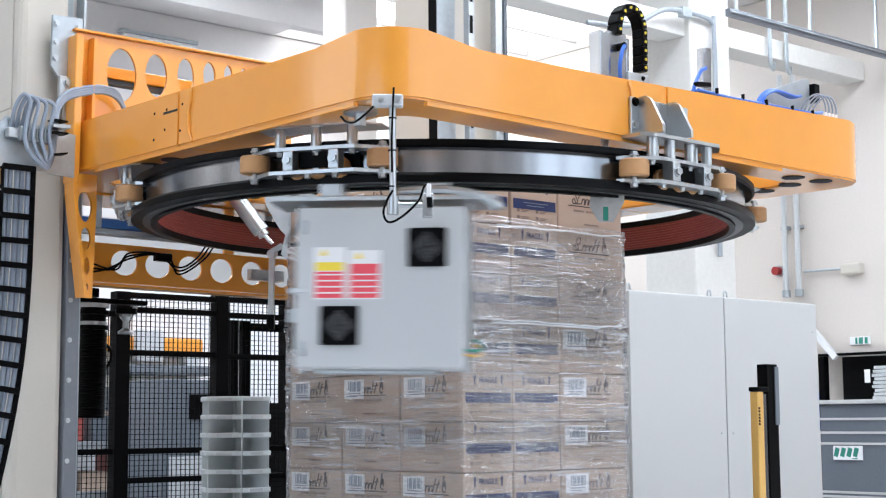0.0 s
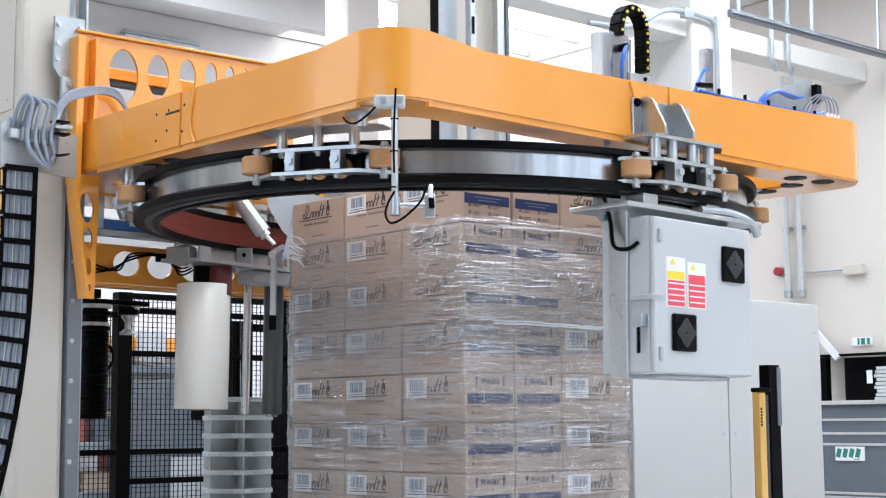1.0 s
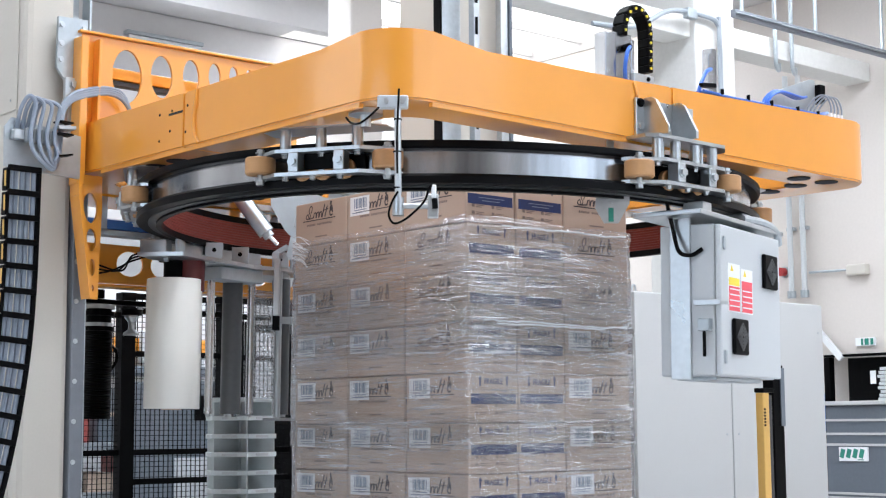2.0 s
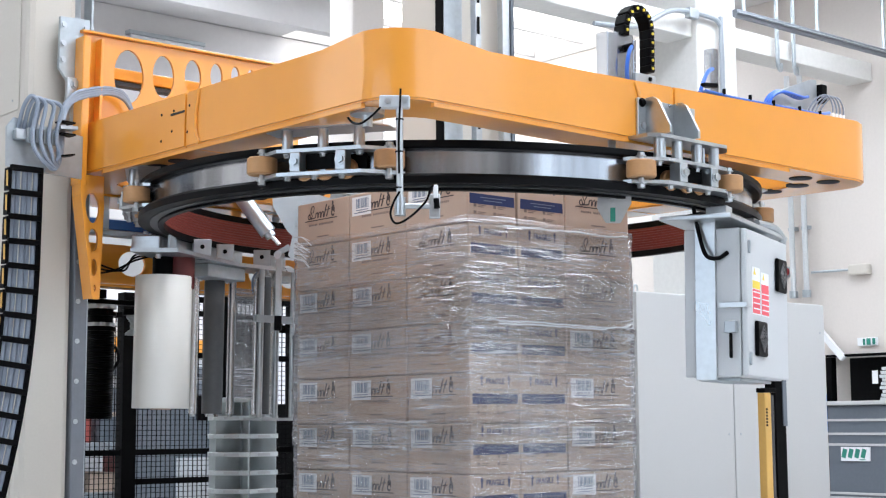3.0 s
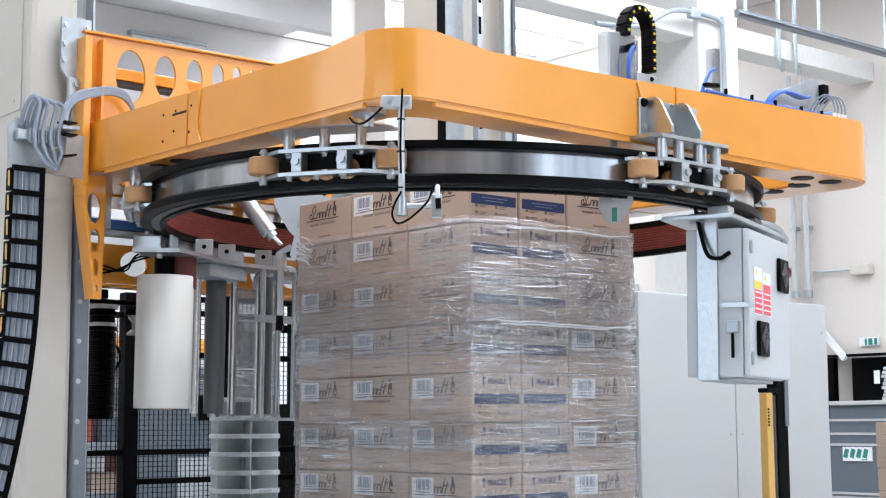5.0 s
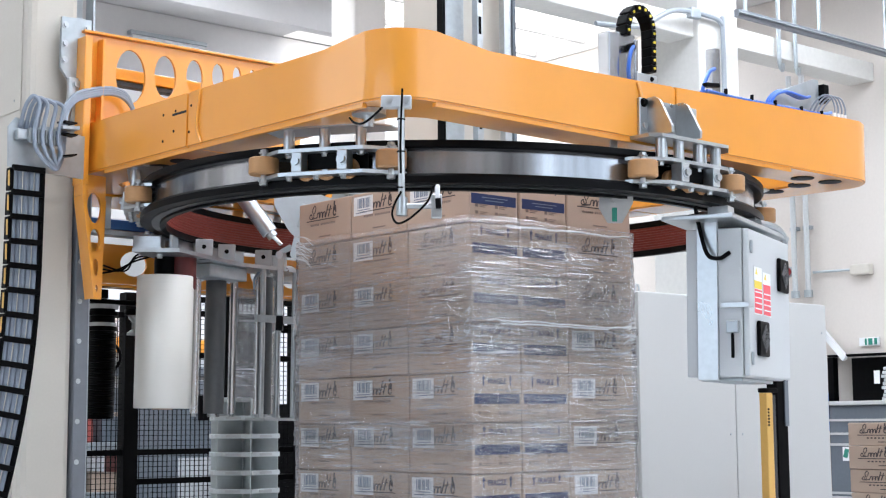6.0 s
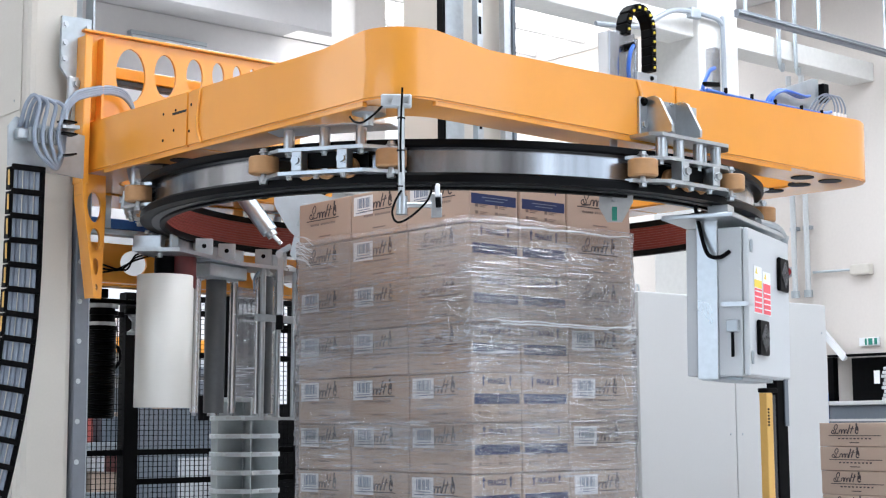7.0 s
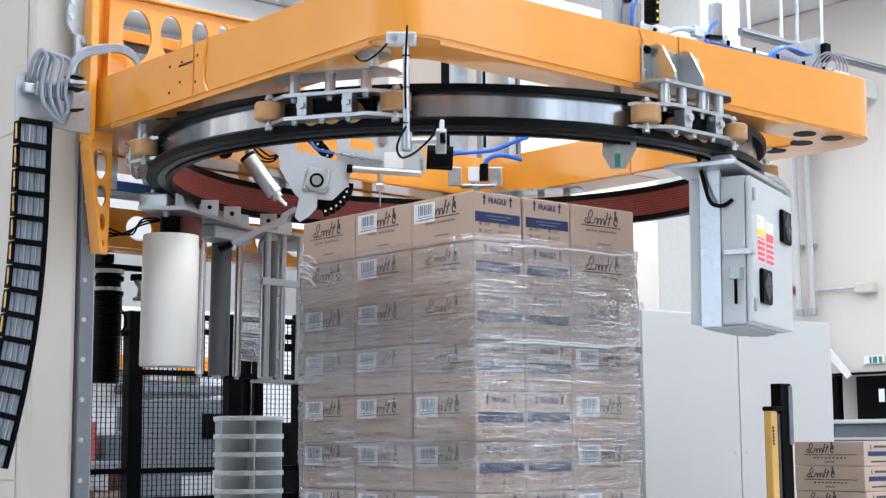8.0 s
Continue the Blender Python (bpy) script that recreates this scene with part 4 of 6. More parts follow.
def bracket():
    """The welded bracket on the beam's face that carries one roller carriage."""
    br = thing("beam_bracket", "zinc plated bracket with two gusset plates bolted to the beam", "bracket")
    part("back_plate", box((0.2, Y0 - 0.012, 2.325), (0.475, Y0 - 0.001, 2.45), 0.002), STEEL, br)
    for x in (0.235, 0.37):
        bm = bmesh.new()
        pts = [(0, 2.327), (-0.1, 2.327), (-0.1, 2.35), (-0.05, 2.44), (-0.03, 2.452), (0, 2.452)]
        fs = []
        lo = [bm.verts.new((x, Y0 - 0.012 + y, z)) for y, z in pts]
        hi = [bm.verts.new((x + 0.011, Y0 - 0.012 + y, z)) for y, z in pts]
        fs += [bm.faces.new(lo), bm.faces.new(hi[::-1])]
        for i in range(len(pts)):
            k = (i + 1) % len(pts)
            fs.append(bm.faces.new((lo[i], hi[i], hi[k], lo[k])))
        bmesh.ops.recalc_face_normals(bm, faces=fs)
        part("gusset_plate", bm, STEEL, br)
    for x, z in ((0.218, 2.435), (0.218, 2.36), (0.3, 2.43), (0.45, 2.36)):
        part("hex_bolt", bolt((x, Y0 - 0.012, z), (0, -1, 0), 0.011, 0.01, bmesh.new()), BLACK if z > 2.4 else STEEL, br)
    LIFTED.append(br)


bracket()


def sensor_arm():
    ob = thing("sensor_arm", "thin grey sensor arm with a photocell and a looping cable", "sensor arm")
    P = lambda x, y, z: (-0.73 + x * 0.762 + y * -0.648, -0.545 - x * 0.648 - y * 0.762, z)
    bm = bmesh.new()
    slab(P(-0.055, 0.02, 2.30), P(0.03, 0.02, 2.30), 0.03, 0.036, bm, (0, 0, 1), 0.004)
    part("clamp", bm, CABINET, ob, "light grey clamp block")
    for x in (-0.03, 0.015):
        part("clamp_bolt", rod(P(x, 0.03, 2.30), P(x, 0.042, 2.30), 0.008, seg=12), STEEL, ob)
    part("rod", rod(P(0.0, 0.02, 2.315), P(0.005, 0.02, 2.01), 0.0095, seg=14), STEEL, ob, smooth=True)
    part("elbow", rod(P(0.005, 0.02, 2.035), P(0.005, 0.02, 1.985), 0.016, seg=16), STEEL, ob, smooth=True)
    part("cross_rod", rod(P(-0.01, 0.02, 2.012), P(0.10, 0.02, 2.012), 0.008, seg=12), STEEL, ob, smooth=True)
    part("mounting_plate", slab(P(0.10, 0.02, 2.045), P(0.10, 0.02, 1.978), 0.02, 0.03, None, (0.762, -0.648, 0), 0.003), STEEL, ob)
    part("photocell", slab(P(0.102, 0.04, 2.068), P(0.102, 0.04, 2.03), 0.014, 0.014, None, (0.762, -0.648, 0), 0.003), PAPER, ob, "white photocell")
    part("plug", rod(P(0.104, 0.04, 2.03), P(0.106, 0.04, 2.003), 0.008, seg=12), BLACK, ob, smooth=True)
    part("cable", hose([P(0.104, 0.04, 2.065), P(0.09, 0.045, 2.06), P(0.075, 0.045, 2.02), P(0.03, 0.05, 1.975), P(-0.005, 0.05, 1.96), P(-0.02, 0.045, 1.985), P(-0.012, 0.035, 2.02), P(0.004, 0.032, 2.05)], 0.0032), BLACK, ob, smooth=True)
    part("upper_cable", hose([P(0.002, 0.032, 2.10), P(0.0, 0.034, 2.2), P(0.004, 0.036, 2.335)], 0.003), BLACK, ob, smooth=True)
    part("loop_cable", hose([P(-0.05, 0.03, 2.285), P(-0.075, 0.02, 2.262), P(-0.105, 0.0, 2.245), P(-0.13, -0.03, 2.252), P(-0.145, -0.05, 2.27)], 0.0032), BLACK, ob, smooth=True)
    for z in (2.06, 2.16, 2.25):
        part("cable_tie", rod(P(0.001, 0.02, z), P(0.001, 0.02, z + 0.004), 0.0115, seg=12), BLACK, ob)
    part("fixing_disc", rod((-0.70, -0.36, 2.30), (-0.70, -0.36, 2.315), 0.05, seg=24), STEEL, ob)
    part("fixing_boss", rod((-0.70, -0.36, 2.265), (-0.70, -0.36, 2.30), 0.016, seg=16), STEEL, ob)
    LIFTED.append(ob)


sensor_arm()


def clamp_plate():
    """The film clamp behind the load: a cut-out plate with a hub, a cylinder and two rods."""
    ob = thing("film_clamp_unit", "pale blue-grey film clamp plate with cut-outs and an air cylinder", "film clamp")
    u = Vector((0.77, -0.638, 0))
    o = Vector((0.21, 1.48, 0))
    n = Vector((-0.638, -0.77, 0))
    base = Vector((-3.283, -3.716, 1.189))
    def Q(s, z, d=0.0):
        return tuple(base + (o + u * s + Vector((0, 0, z)) - base) * ((6.06 - d) / 6.26))
    k = 0.968
    M = Matrix((u, -n, Vector((0, 0, 1)))).transposed().to_4x4()
    M.translation = o + n * 0.2
    M = M @ Matrix.Translation((0.625 * (1 - k), 0, 1.189 * (1 - k))) @ Matrix.Diagonal((k, 1, k, 1))
    # one plate with two rounded openings
    def rounded(pts, r):
        out = []
        for k, p in enumerate(pts):
            p, a, b = Vector(p), Vector(pts[k - 1]), Vector(pts[(k + 1) % len(pts)])
            e, f = p + (a - p).normalized() * r, p + (b - p).normalized() * r
            out += [(1 - t) ** 2 * e + 2 * t * (1 - t) * p + t * t * f for t in (0, 0.25, 0.5, 0.75, 1)]
        return out
    loops = [rounded([(-0.153, 2.453), (0.072, 2.483), (0.243, 2.506), (0.545, 2.47), (0.621, 2.389), (0.623, 2.318), (0.305, 2.338), (0.295, 2.261), (0.227, 2.196), (0.088, 2.205), (0.066, 2.227), (0.005, 2.329), (0.001, 2.384), (-0.018, 2.40), (-0.142, 2.432)], 0.009),
             rounded([(0.072, 2.470), (0.238, 2.480), (0.246, 2.455), (0.246, 2.364), (0.181, 2.385), (0.073, 2.406)], 0.014),
             rounded([(0.298, 2.466), (0.395, 2.456), (0.406, 2.436), (0.401, 2.404), (0.298, 2.419)], 0.014)]
    bm = bmesh.new()
    for loop in loops:
        vs = [bm.verts.new((v.x, -0.006, v.y)) for v in loop]
        for k in range(len(vs)):
            bm.edges.new((vs[k - 1], vs[k]))
    made = bmesh.ops.triangle_fill(bm, use_beauty=True, use_dissolve=False, edges=bm.edges)
    faces = [q for q in made["geom"] if isinstance(q, bmesh.types.BMFace)]
    up = bmesh.ops.extrude_face_region(bm, geom=faces)
    bmesh.ops.translate(bm, verts=[q for q in up["geom"] if isinstance(q, bmesh.types.BMVert)], vec=(0, 0.012, 0))
    bmesh.ops.recalc_face_normals(bm, faces=bm.faces)
    part("plate", moved(bm, M), PALEPLATE, ob, "pale blue-grey cut-out plate")
    hub = part("hub_plate", moved(box((-0.052, -0.014, -0.052), (0.052, -0.0065, 0.052), 0.006), M @ pose(0.161, 0, 2.282, 0, 12, 0)), PALEPLATE, ob)
    part("bearing_housing", rod(Q(0.161, 2.282, 0.0145), Q(0.161, 2.282, 0.03), 0.043, seg=28), PALEPLATE, hub, smooth=True)
    part("bearing", rod(Q(0.161, 2.282, 0.0305), Q(0.161, 2.282, 0.038), 0.029, seg=24), BLACK, hub, smooth=True)
    part("shaft", rod(Q(0.161, 2.282, 0.0385), Q(0.161, 2.282, 0.05), 0.02, seg=20), STEEL, hub, smooth=True)
    for s, z in ((-0.04, 0.032), (0.04, 0.045), (-0.032, -0.045), (0.045, -0.035)):
        part("hub_bolt", bolt(Q(0.161 + s, 2.282 + z, 0.0145), n, 0.007, 0.008, bmesh.new()), STEEL, hub)
    bm = bmesh.new()
    vs = [bm.verts.new((s, -0.03, z)) for s, z in ((0.095, 2.215), (0.15, 2.225), (0.168, 2.20), (0.165, 2.16), (0.135, 2.125), (0.095, 2.10), (0.075, 2.12), (0.085, 2.17))]
    up = bmesh.ops.extrude_face_region(bm, geom=[bm.faces.new(vs)])
    bmesh.ops.translate(bm, verts=[q for q in up["geom"] if isinstance(q, bmesh.types.BMVert)], vec=(0, 0.012, 0))
    bmesh.ops.recalc_face_normals(bm, faces=bm.faces)
    part("cam_foot", moved(bm, M), PALEPLATE, ob, "pale cam foot")
    part("drag_link", rod(Q(0.30, 2.333, 0.03), Q(0.60, 2.312, 0.03), 0.0135, seg=16), STEEL, ob, smooth=True)
    part("drag_link_end", rod(Q(0.288, 2.334, 0.03), Q(0.312, 2.332, 0.03), 0.018, seg=16), BLACK, ob, smooth=True)
    part("tie_rod", rod(Q(0.235, 2.399, 0.02), Q(0.44, 2.366, 0.02), 0.006, seg=10), STEEL, ob, smooth=True)
    for q in (0.30, 0.345, 0.42):
        part("rod_nut", rod(Q(q, 2.399 - (q - 0.235) * 0.161, 0.02), Q(q + 0.014, 2.397 - (q - 0.235) * 0.161, 0.02), 0.011, seg=6), STEEL, ob)
    part("maker_label", slab(Q(0.485, 2.405, 0.008), Q(0.485, 2.334, 0.008), 0.078, 0.003, None, tuple(n)), PAPER, ob, "white printed label")
    part("plate_bolt", bolt(Q(0.438, 2.453, 0.006), n, 0.017, 0.014, bmesh.new()), STEEL, ob)
    for q in ((0.50, 2.44), (0.585, 2.40), (0.605, 2.34), (0.605, 2.37)):
        part("plate_bolt", bolt(Q(*q, 0.006), n, 0.007, 0.008, bmesh.new()), STEEL, ob)
    part("motor", rod(Q(0.625, 2.385, -0.05), Q(0.735, 2.38, -0.05), 0.05, seg=24), BLACK, ob, "black motor", True)
    part("motor_box", moved(box((0.64, 0.0, 2.345), (0.725, 0.045, 2.42), 0.006), M), BLACK, ob)
    pin = part("plunger", rod(Q(0.429, 2.311, 0.03), Q(0.429, 2.26, 0.03), 0.011, seg=14), STEEL, ob, smooth=True)
    part("plunger_body", moved(box((0.412, -0.045, 2.235), (0.446, -0.015, 2.262), 0.004), M), STEEL, pin)
    part("plunger_pin", rod(Q(0.43, 2.235, 0.03), Q(0.43, 2.17, 0.03), 0.003, seg=8), STEEL, pin)
    part("black_knob", rod(Q(-0.232, 2.409, 0.02), Q(-0.232, 2.409, 0.06), 0.037, seg=20), BLACK, ob, smooth=True)
    part("knob_arm", slab(Q(-0.232, 2.43, 0.0), Q(-0.10, 2.435, 0.0), 0.03, 0.01, None, tuple(n)), ORANGE, ob)
    # chain that runs over the wheel behind the plate, with bright pins
    chain = [(0.10 + 0.0, 2.485), (0.125, 2.47), (0.15, 2.45), (0.175, 2.425), (0.195, 2.40), (0.213, 2.375)]
    chain += [(0.295, 2.27), (0.292, 2.245), (0.285, 2.222), (0.272, 2.20), (0.255, 2.182), (0.235, 2.167), (0.212, 2.155), (0.188, 2.147)]
    for k, ((s0, z0), (s1, z1)) in enumerate(zip(chain, chain[1:])):
        if k == 5:
            continue
        l = part("chain_link", slab(Q(s0, z0, -0.02), Q(s1, z1, -0.02), 0.044, 0.02, None, tuple(n), 0.002), BLACK, ob)
        part("chain_pin", rod(Q((s0 + s1) / 2, (z0 + z1) / 2, -0.0095), Q((s0 + s1) / 2, (z0 + z1) / 2, -0.006), 0.005, seg=10), PAPER, l, "pale chain pin")
    part("sprocket", rod(Q(0.19, 2.205, -0.03), Q(0.19, 2.205, -0.0095), 0.05, seg=24), BLACK, ob, smooth=True)
    part("air_hose", hose([Q(0.125, 2.478, 0.0), Q(0.135, 2.445, -0.004), Q(0.16, 2.415, 0.0), Q(0.20, 2.405, 0.012), Q(0.24, 2.398, 0.02)], 0.006), BLUE, ob, smooth=True)
    for k in range(3):
        part("loose_cable", hose([Q(-0.13 + 0.02 * k, 2.42, -0.03), Q(-0.09 + 0.02 * k, 2.37 + 0.01 * k, -0.03), Q(-0.03, 2.36 + 0.012 * k, -0.03), Q(0.01, 2.40, -0.03)], 0.004), BLACK, ob, smooth=True)
    # air cylinder in front of it
    a, b, c = Vector(Q(-0.125, 2.372, 0.1)), Vector(Q(-0.012, 2.222, 0.1)), Vector(Q(0.036, 2.172, 0.1))
    cyl = part("air_cylinder", rod(a, b, 0.033, seg=24), STEEL, ob, "brushed aluminium air cylinder", True)
    part("cylinder_cap", rod(a - (b - a) * 0.08, a, 0.034, seg=24), BLACK, cyl, smooth=True)
    part("end_cap", rod(b, b + (b - a) * 0.12, 0.022, seg=20), STEEL, cyl, smooth=True)
    part("piston_rod", rod(b, c, 0.008, seg=12), CHROME, cyl, smooth=True)
    part("arm_support", slab((0.13, 1.302, 2.105), (0.16, 1.27, 2.13), 0.02, 0.02), PLATE, ob)
    part("arm_pivot", rod((0.115, 1.29, 2.095), (0.15, 1.315, 2.095), 0.016, seg=14), STEEL, ob)
    part("mount", slab(a + Vector((0, 0, 0.08)), a, 0.03, 0.02, None, (1, 0, 0)), STEEL, ob)
    # bracket with a sensor on the rear beam
    K = Matrix((Vector((0.762, -0.648, 0)), Vector((0.648, 0.762, 0)), Vector((0, 0, 1)))).transposed().to_4x4()
    K.translation = (1.1, 1.25, 0)
    part("rear_bracket", moved(box((-0.055, -0.03, 2.322), (0.10, 0.03, 2.332), 0.002), K), STEEL, ob)
    part("rear_bracket_arm", moved(box((-0.02, 0.0, 2.333), (0.06, 0.012, 2.345), 0.002), K), STEEL, ob)
    part("rear_bracket_stay", moved(box((0.0, 0.012, 2.325), (0.03, 0.30, 2.342), 0.002), K), STEEL, ob)
    for s in (-0.083, 0.10):
        pl = part("rear_sensor_plate", moved(box((s - 0.03, -0.006, 2.328), (s + 0.03, 0.004, 2.415), 0.003), K), STEEL, ob)
        for z in (2.343, 2.40):
            part("plate_screw", moved(rod((s, -0.0065, z), (s, -0.010, z), 0.007, seg=10), K), PLATE, pl)
    sn = part("rear_sensor", moved(box((-0.024, -0.03, 2.346), (0.028, 0.0, 2.411), 0.005), K), PAPER, ob, "white sensor")
    part("rear_valve", moved(rod((0.048, -0.02, 2.35), (0.048, -0.02, 2.425), 0.02, seg=14), K), BLACK, sn, smooth=True)
    part("blue_hose", moved(hose([(0.05, -0.02, 2.42), (0.065, -0.02, 2.447), (0.10, -0.01, 2.466), (0.15, 0.0, 2.468), (0.22, 0.02, 2.455)], 0.011), K), BLUE, ob, "blue air hose", True)
    for k in range(2):
        part("blue_hose", moved(hose([(-0.10, 0.08, 2.49 + 0.01 * k), (0.0, 0.08, 2.50), (0.10, 0.08, 2.515 - 0.004 * k), (0.18, 0.08, 2.545), (0.25, 0.08, 2.57 + 0.01 * k)], 0.009), K), BLUE, ob, "blue air hose", True)
    LIFTED.append(ob)


clamp_plate()


def hanging_plate():
    ob = thing("guide_plate", "small zinc plated trapezoid plate with a green insert under the ring", "guide plate")
    c = Vector((0.155, -0.516, 0))
    u = Vector((0.762, -0.648, 0))
    M = Matrix((u, Vector((0.648, 0.762, 0)), Vector((0, 0, 1)))).transposed().to_4x4()
    M.translation = c
    bm = bmesh.new()
    pts = [(-0.045, 2.14), (0.06, 2.14), (0.06, 2.115), (0.025, 2.052), (-0.02, 2.052), (-0.048, 2.10)]
    lo = [bm.verts.new((x, 0, z)) for x, z in pts]
    hi = [bm.verts.new((x, 0.008, z)) for x, z in pts]
    bm.faces.new(lo), bm.faces.new(hi[::-1])
    for i in range(len(pts)):
        k = (i + 1) % len(pts)
        bm.faces.new((lo[i], hi[i], hi[k], lo[k]))
    bmesh.ops.recalc_face_normals(bm, faces=bm.faces)
    part("plate", moved(bm, M), STEEL, ob)
    part("green_insert", moved(box((-0.007, -0.004, 2.056), (0.009, 0.0, 2.1)), M), GREEN, ob, "green insert")
    part("support", moved(box((-0.01, 0.0, 2.12), (0.012, 0.03, 2.32), 0.002), M), STEEL, ob)
    part("adjusting_bolt", moved(bolt((0.0, 0.0, 2.125), (0, -1, 0), 0.01, 0.012, bmesh.new()), M), STEEL, ob)
    LIFTED.append(ob)


def clamp_arm():
    """The arm that swings out to press the film's tail."""
    ob = thing("clamp_arm", "grey square-section clamp arm with a black pad", "clamp arm", (-0.13 + 0.26, 1.30, 2.09))
    part("arm_bar", box((-0.012, -0.012, -0.24), (0.012, 0.012, 0.0), 0.003), STEEL, ob)
    part("pad", box((-0.014, -0.014, -0.30), (0.014, 0.014, -0.241), 0.003), BLACK, ob)
    return ob


CLAMP_ARM = clamp_arm()


# ---- on top of the frame ----
def top_gear():
    ob = thing("lift_slide", "grey aluminium slide profile with air fittings on the beam", "slide unit")
    part("profile", box((0.185, -0.47, 2.48), (0.235, -0.42, 2.685), 0.003), ALU, ob)
    part("profile", box((0.245, -0.45, 2.48), (0.33, -0.40, 2.70), 0.003), ALU, ob)
    part("profile", box((0.34, -0.44, 2.48), (0.358, -0.40, 2.69), 0.003), ALU, ob)
    part("fitting", rod((0.295, -0.455, 2.65), (0.295, -0.475, 2.65), 0.013, seg=12), BLACK, ob)
    part("blue_hose", hose([(0.295, -0.475, 2.65), (0.265, -0.49, 2.62), (0.255, -0.49, 2.57), (0.27, -0.48, 2.52)], 0.007), BLUE, ob, "blue air hose", True)
    part("end_block", box((0.33, -0.46, 2.49), (0.43, -0.40, 2.575), 0.004), STEEL, ob)
    for z in (2.54, 2.56):
        part("block_bolt", bolt((0.4, -0.46, z), (0, -1, 0), 0.006, 0.006, bmesh.new()), BLACK, ob)
    LIFTED.append(ob)
    ch = thing("cable_chain", "black plastic energy chain with yellow studs, bent upright", "cable chain")
    pts = [(0.285, 2.69), (0.287, 2.725), (0.298, 2.76), (0.322, 2.785), (0.352, 2.793), (0.380, 2.783), (0.400, 2.76), (0.408, 2.73), (0.409, 2.70), (0.409, 2.67), (0.409, 2.64), (0.409, 2.61), (0.409, 2.585)]
    for (x0, z0), (x1, z1) in zip(pts, pts[1:]):
        l = part("link", slab((x0, -0.44, z0), (x1, -0.44, z1), 0.05, 0.026, None, (0.0, 0.001, 1) if abs(x1 - x0) > abs(z1 - z0) else (1, 0, 0), 0.003), BLACK, ch)
        part("stud", rod(((x0 + x1) / 2, -0.465, (z0 + z1) / 2), ((x0 + x1) / 2, -0.468, (z0 + z1) / 2), 0.005, seg=10), STICKY, l, "yellow stud")
    LIFTED.append(ch)
    ob = thing("guide_profile", "slim grey aluminium profile standing on the beam", "profile")
    part("profile", box((0.70, -0.47, 2.49), (0.72, -0.44, 2.70), 0.002), ALU, ob)
    part("profile", box((0.725, -0.46, 2.49), (0.755, -0.42, 2.722), 0.002), ALU, ob)
    part("blue_hose", hose([(0.70, -0.48, 2.64), (0.66, -0.49, 2.62), (0.62, -0.50, 2.57), (0.615, -0.5, 2.54), (0.66, -0.5, 2.53)], 0.007), BLUE, ob, "blue air hose", True)
    part("black_clip", slab((0.61, -0.51, 2.565), (0.68, -0.51, 2.572), 0.02, 0.014), BLACK, ob)
    LIFTED.append(ob)
    ob = thing("air_hose_run", "bundle of blue air hoses strapped along the beam", "air hoses")
    for k in range(3):
        part("hose", hose([(0.58, -0.545 + 0.014 * k, 2.535), (0.75, -0.555 + 0.014 * k, 2.53 + 0.004 * k), (1.0, -0.55 + 0.014 * k, 2.538), (1.2, -0.55 + 0.014 * k, 2.543), (1.30, -0.53 + 0.014 * k, 2.563)], 0.0055), BLUE, ob, smooth=True)
        part("hose", hose([(0.98, -0.5 + 0.012 * k, 2.54), (1.02, -0.49 + 0.012 * k, 2.59), (1.1, -0.48 + 0.012 * k, 2.62 + 0.004 * k), (1.22, -0.47 + 0.012 * k, 2.62), (1.27, -0.46, 2.63)], 0.0055), BLUE, ob, smooth=True)
    for x in (0.66, 0.8, 0.93, 1.08, 1.2):
        part("cable_tie", box((x, -0.564, 2.532), (x + 0.006, -0.551, 2.552), 0.002), BLACK, ob)
    LIFTED.append(ob)
    ob = thing("valve_plate", "tapered grey plate with a black valve and grey cables", "valve plate")
    bm = bmesh.new()
    pts = [(1.1, 2.54), (1.38, 2.54), (1.38, 2.715), (1.35, 2.715), (1.1, 2.625)]
    lo = [bm.verts.new((x, -0.42, z)) for x, z in pts]
    hi = [bm.verts.new((x, -0.41, z)) for x, z in pts]
    bm.faces.new(lo), bm.faces.new(hi[::-1])
    for i in range(len(pts)):
        k = (i + 1) % len(pts)
        bm.faces.new((lo[i], hi[i], hi[k], lo[k]))
    bmesh.ops.recalc_face_normals(bm, faces=bm.faces)
    part("plate", bm, PLATE, ob)
    part("valve", box((1.385, -0.44, 2.63), (1.42, -0.40, 2.70), 0.004), BLACK, ob)
    for k in range(4):
        x = 1.36 + 0.022 * k
        part("cable", hose([(x, -0.5, 2.55), (x + 0.006, -0.5, 2.6), (x - 0.01, -0.49, 2.64), (x - 0.04, -0.47, 2.635), (x - 0.07, -0.45, 2.59), (x - 0.08, -0.45, 2.54)], 0.0035), GREYCABLE, ob, smooth=True)
        part("connector", rod((x, -0.5, 2.54), (x, -0.5, 2.575), 0.008, seg=10), PAPER, ob)
    LIFTED.append(ob)


hanging_plate()
top_gear()


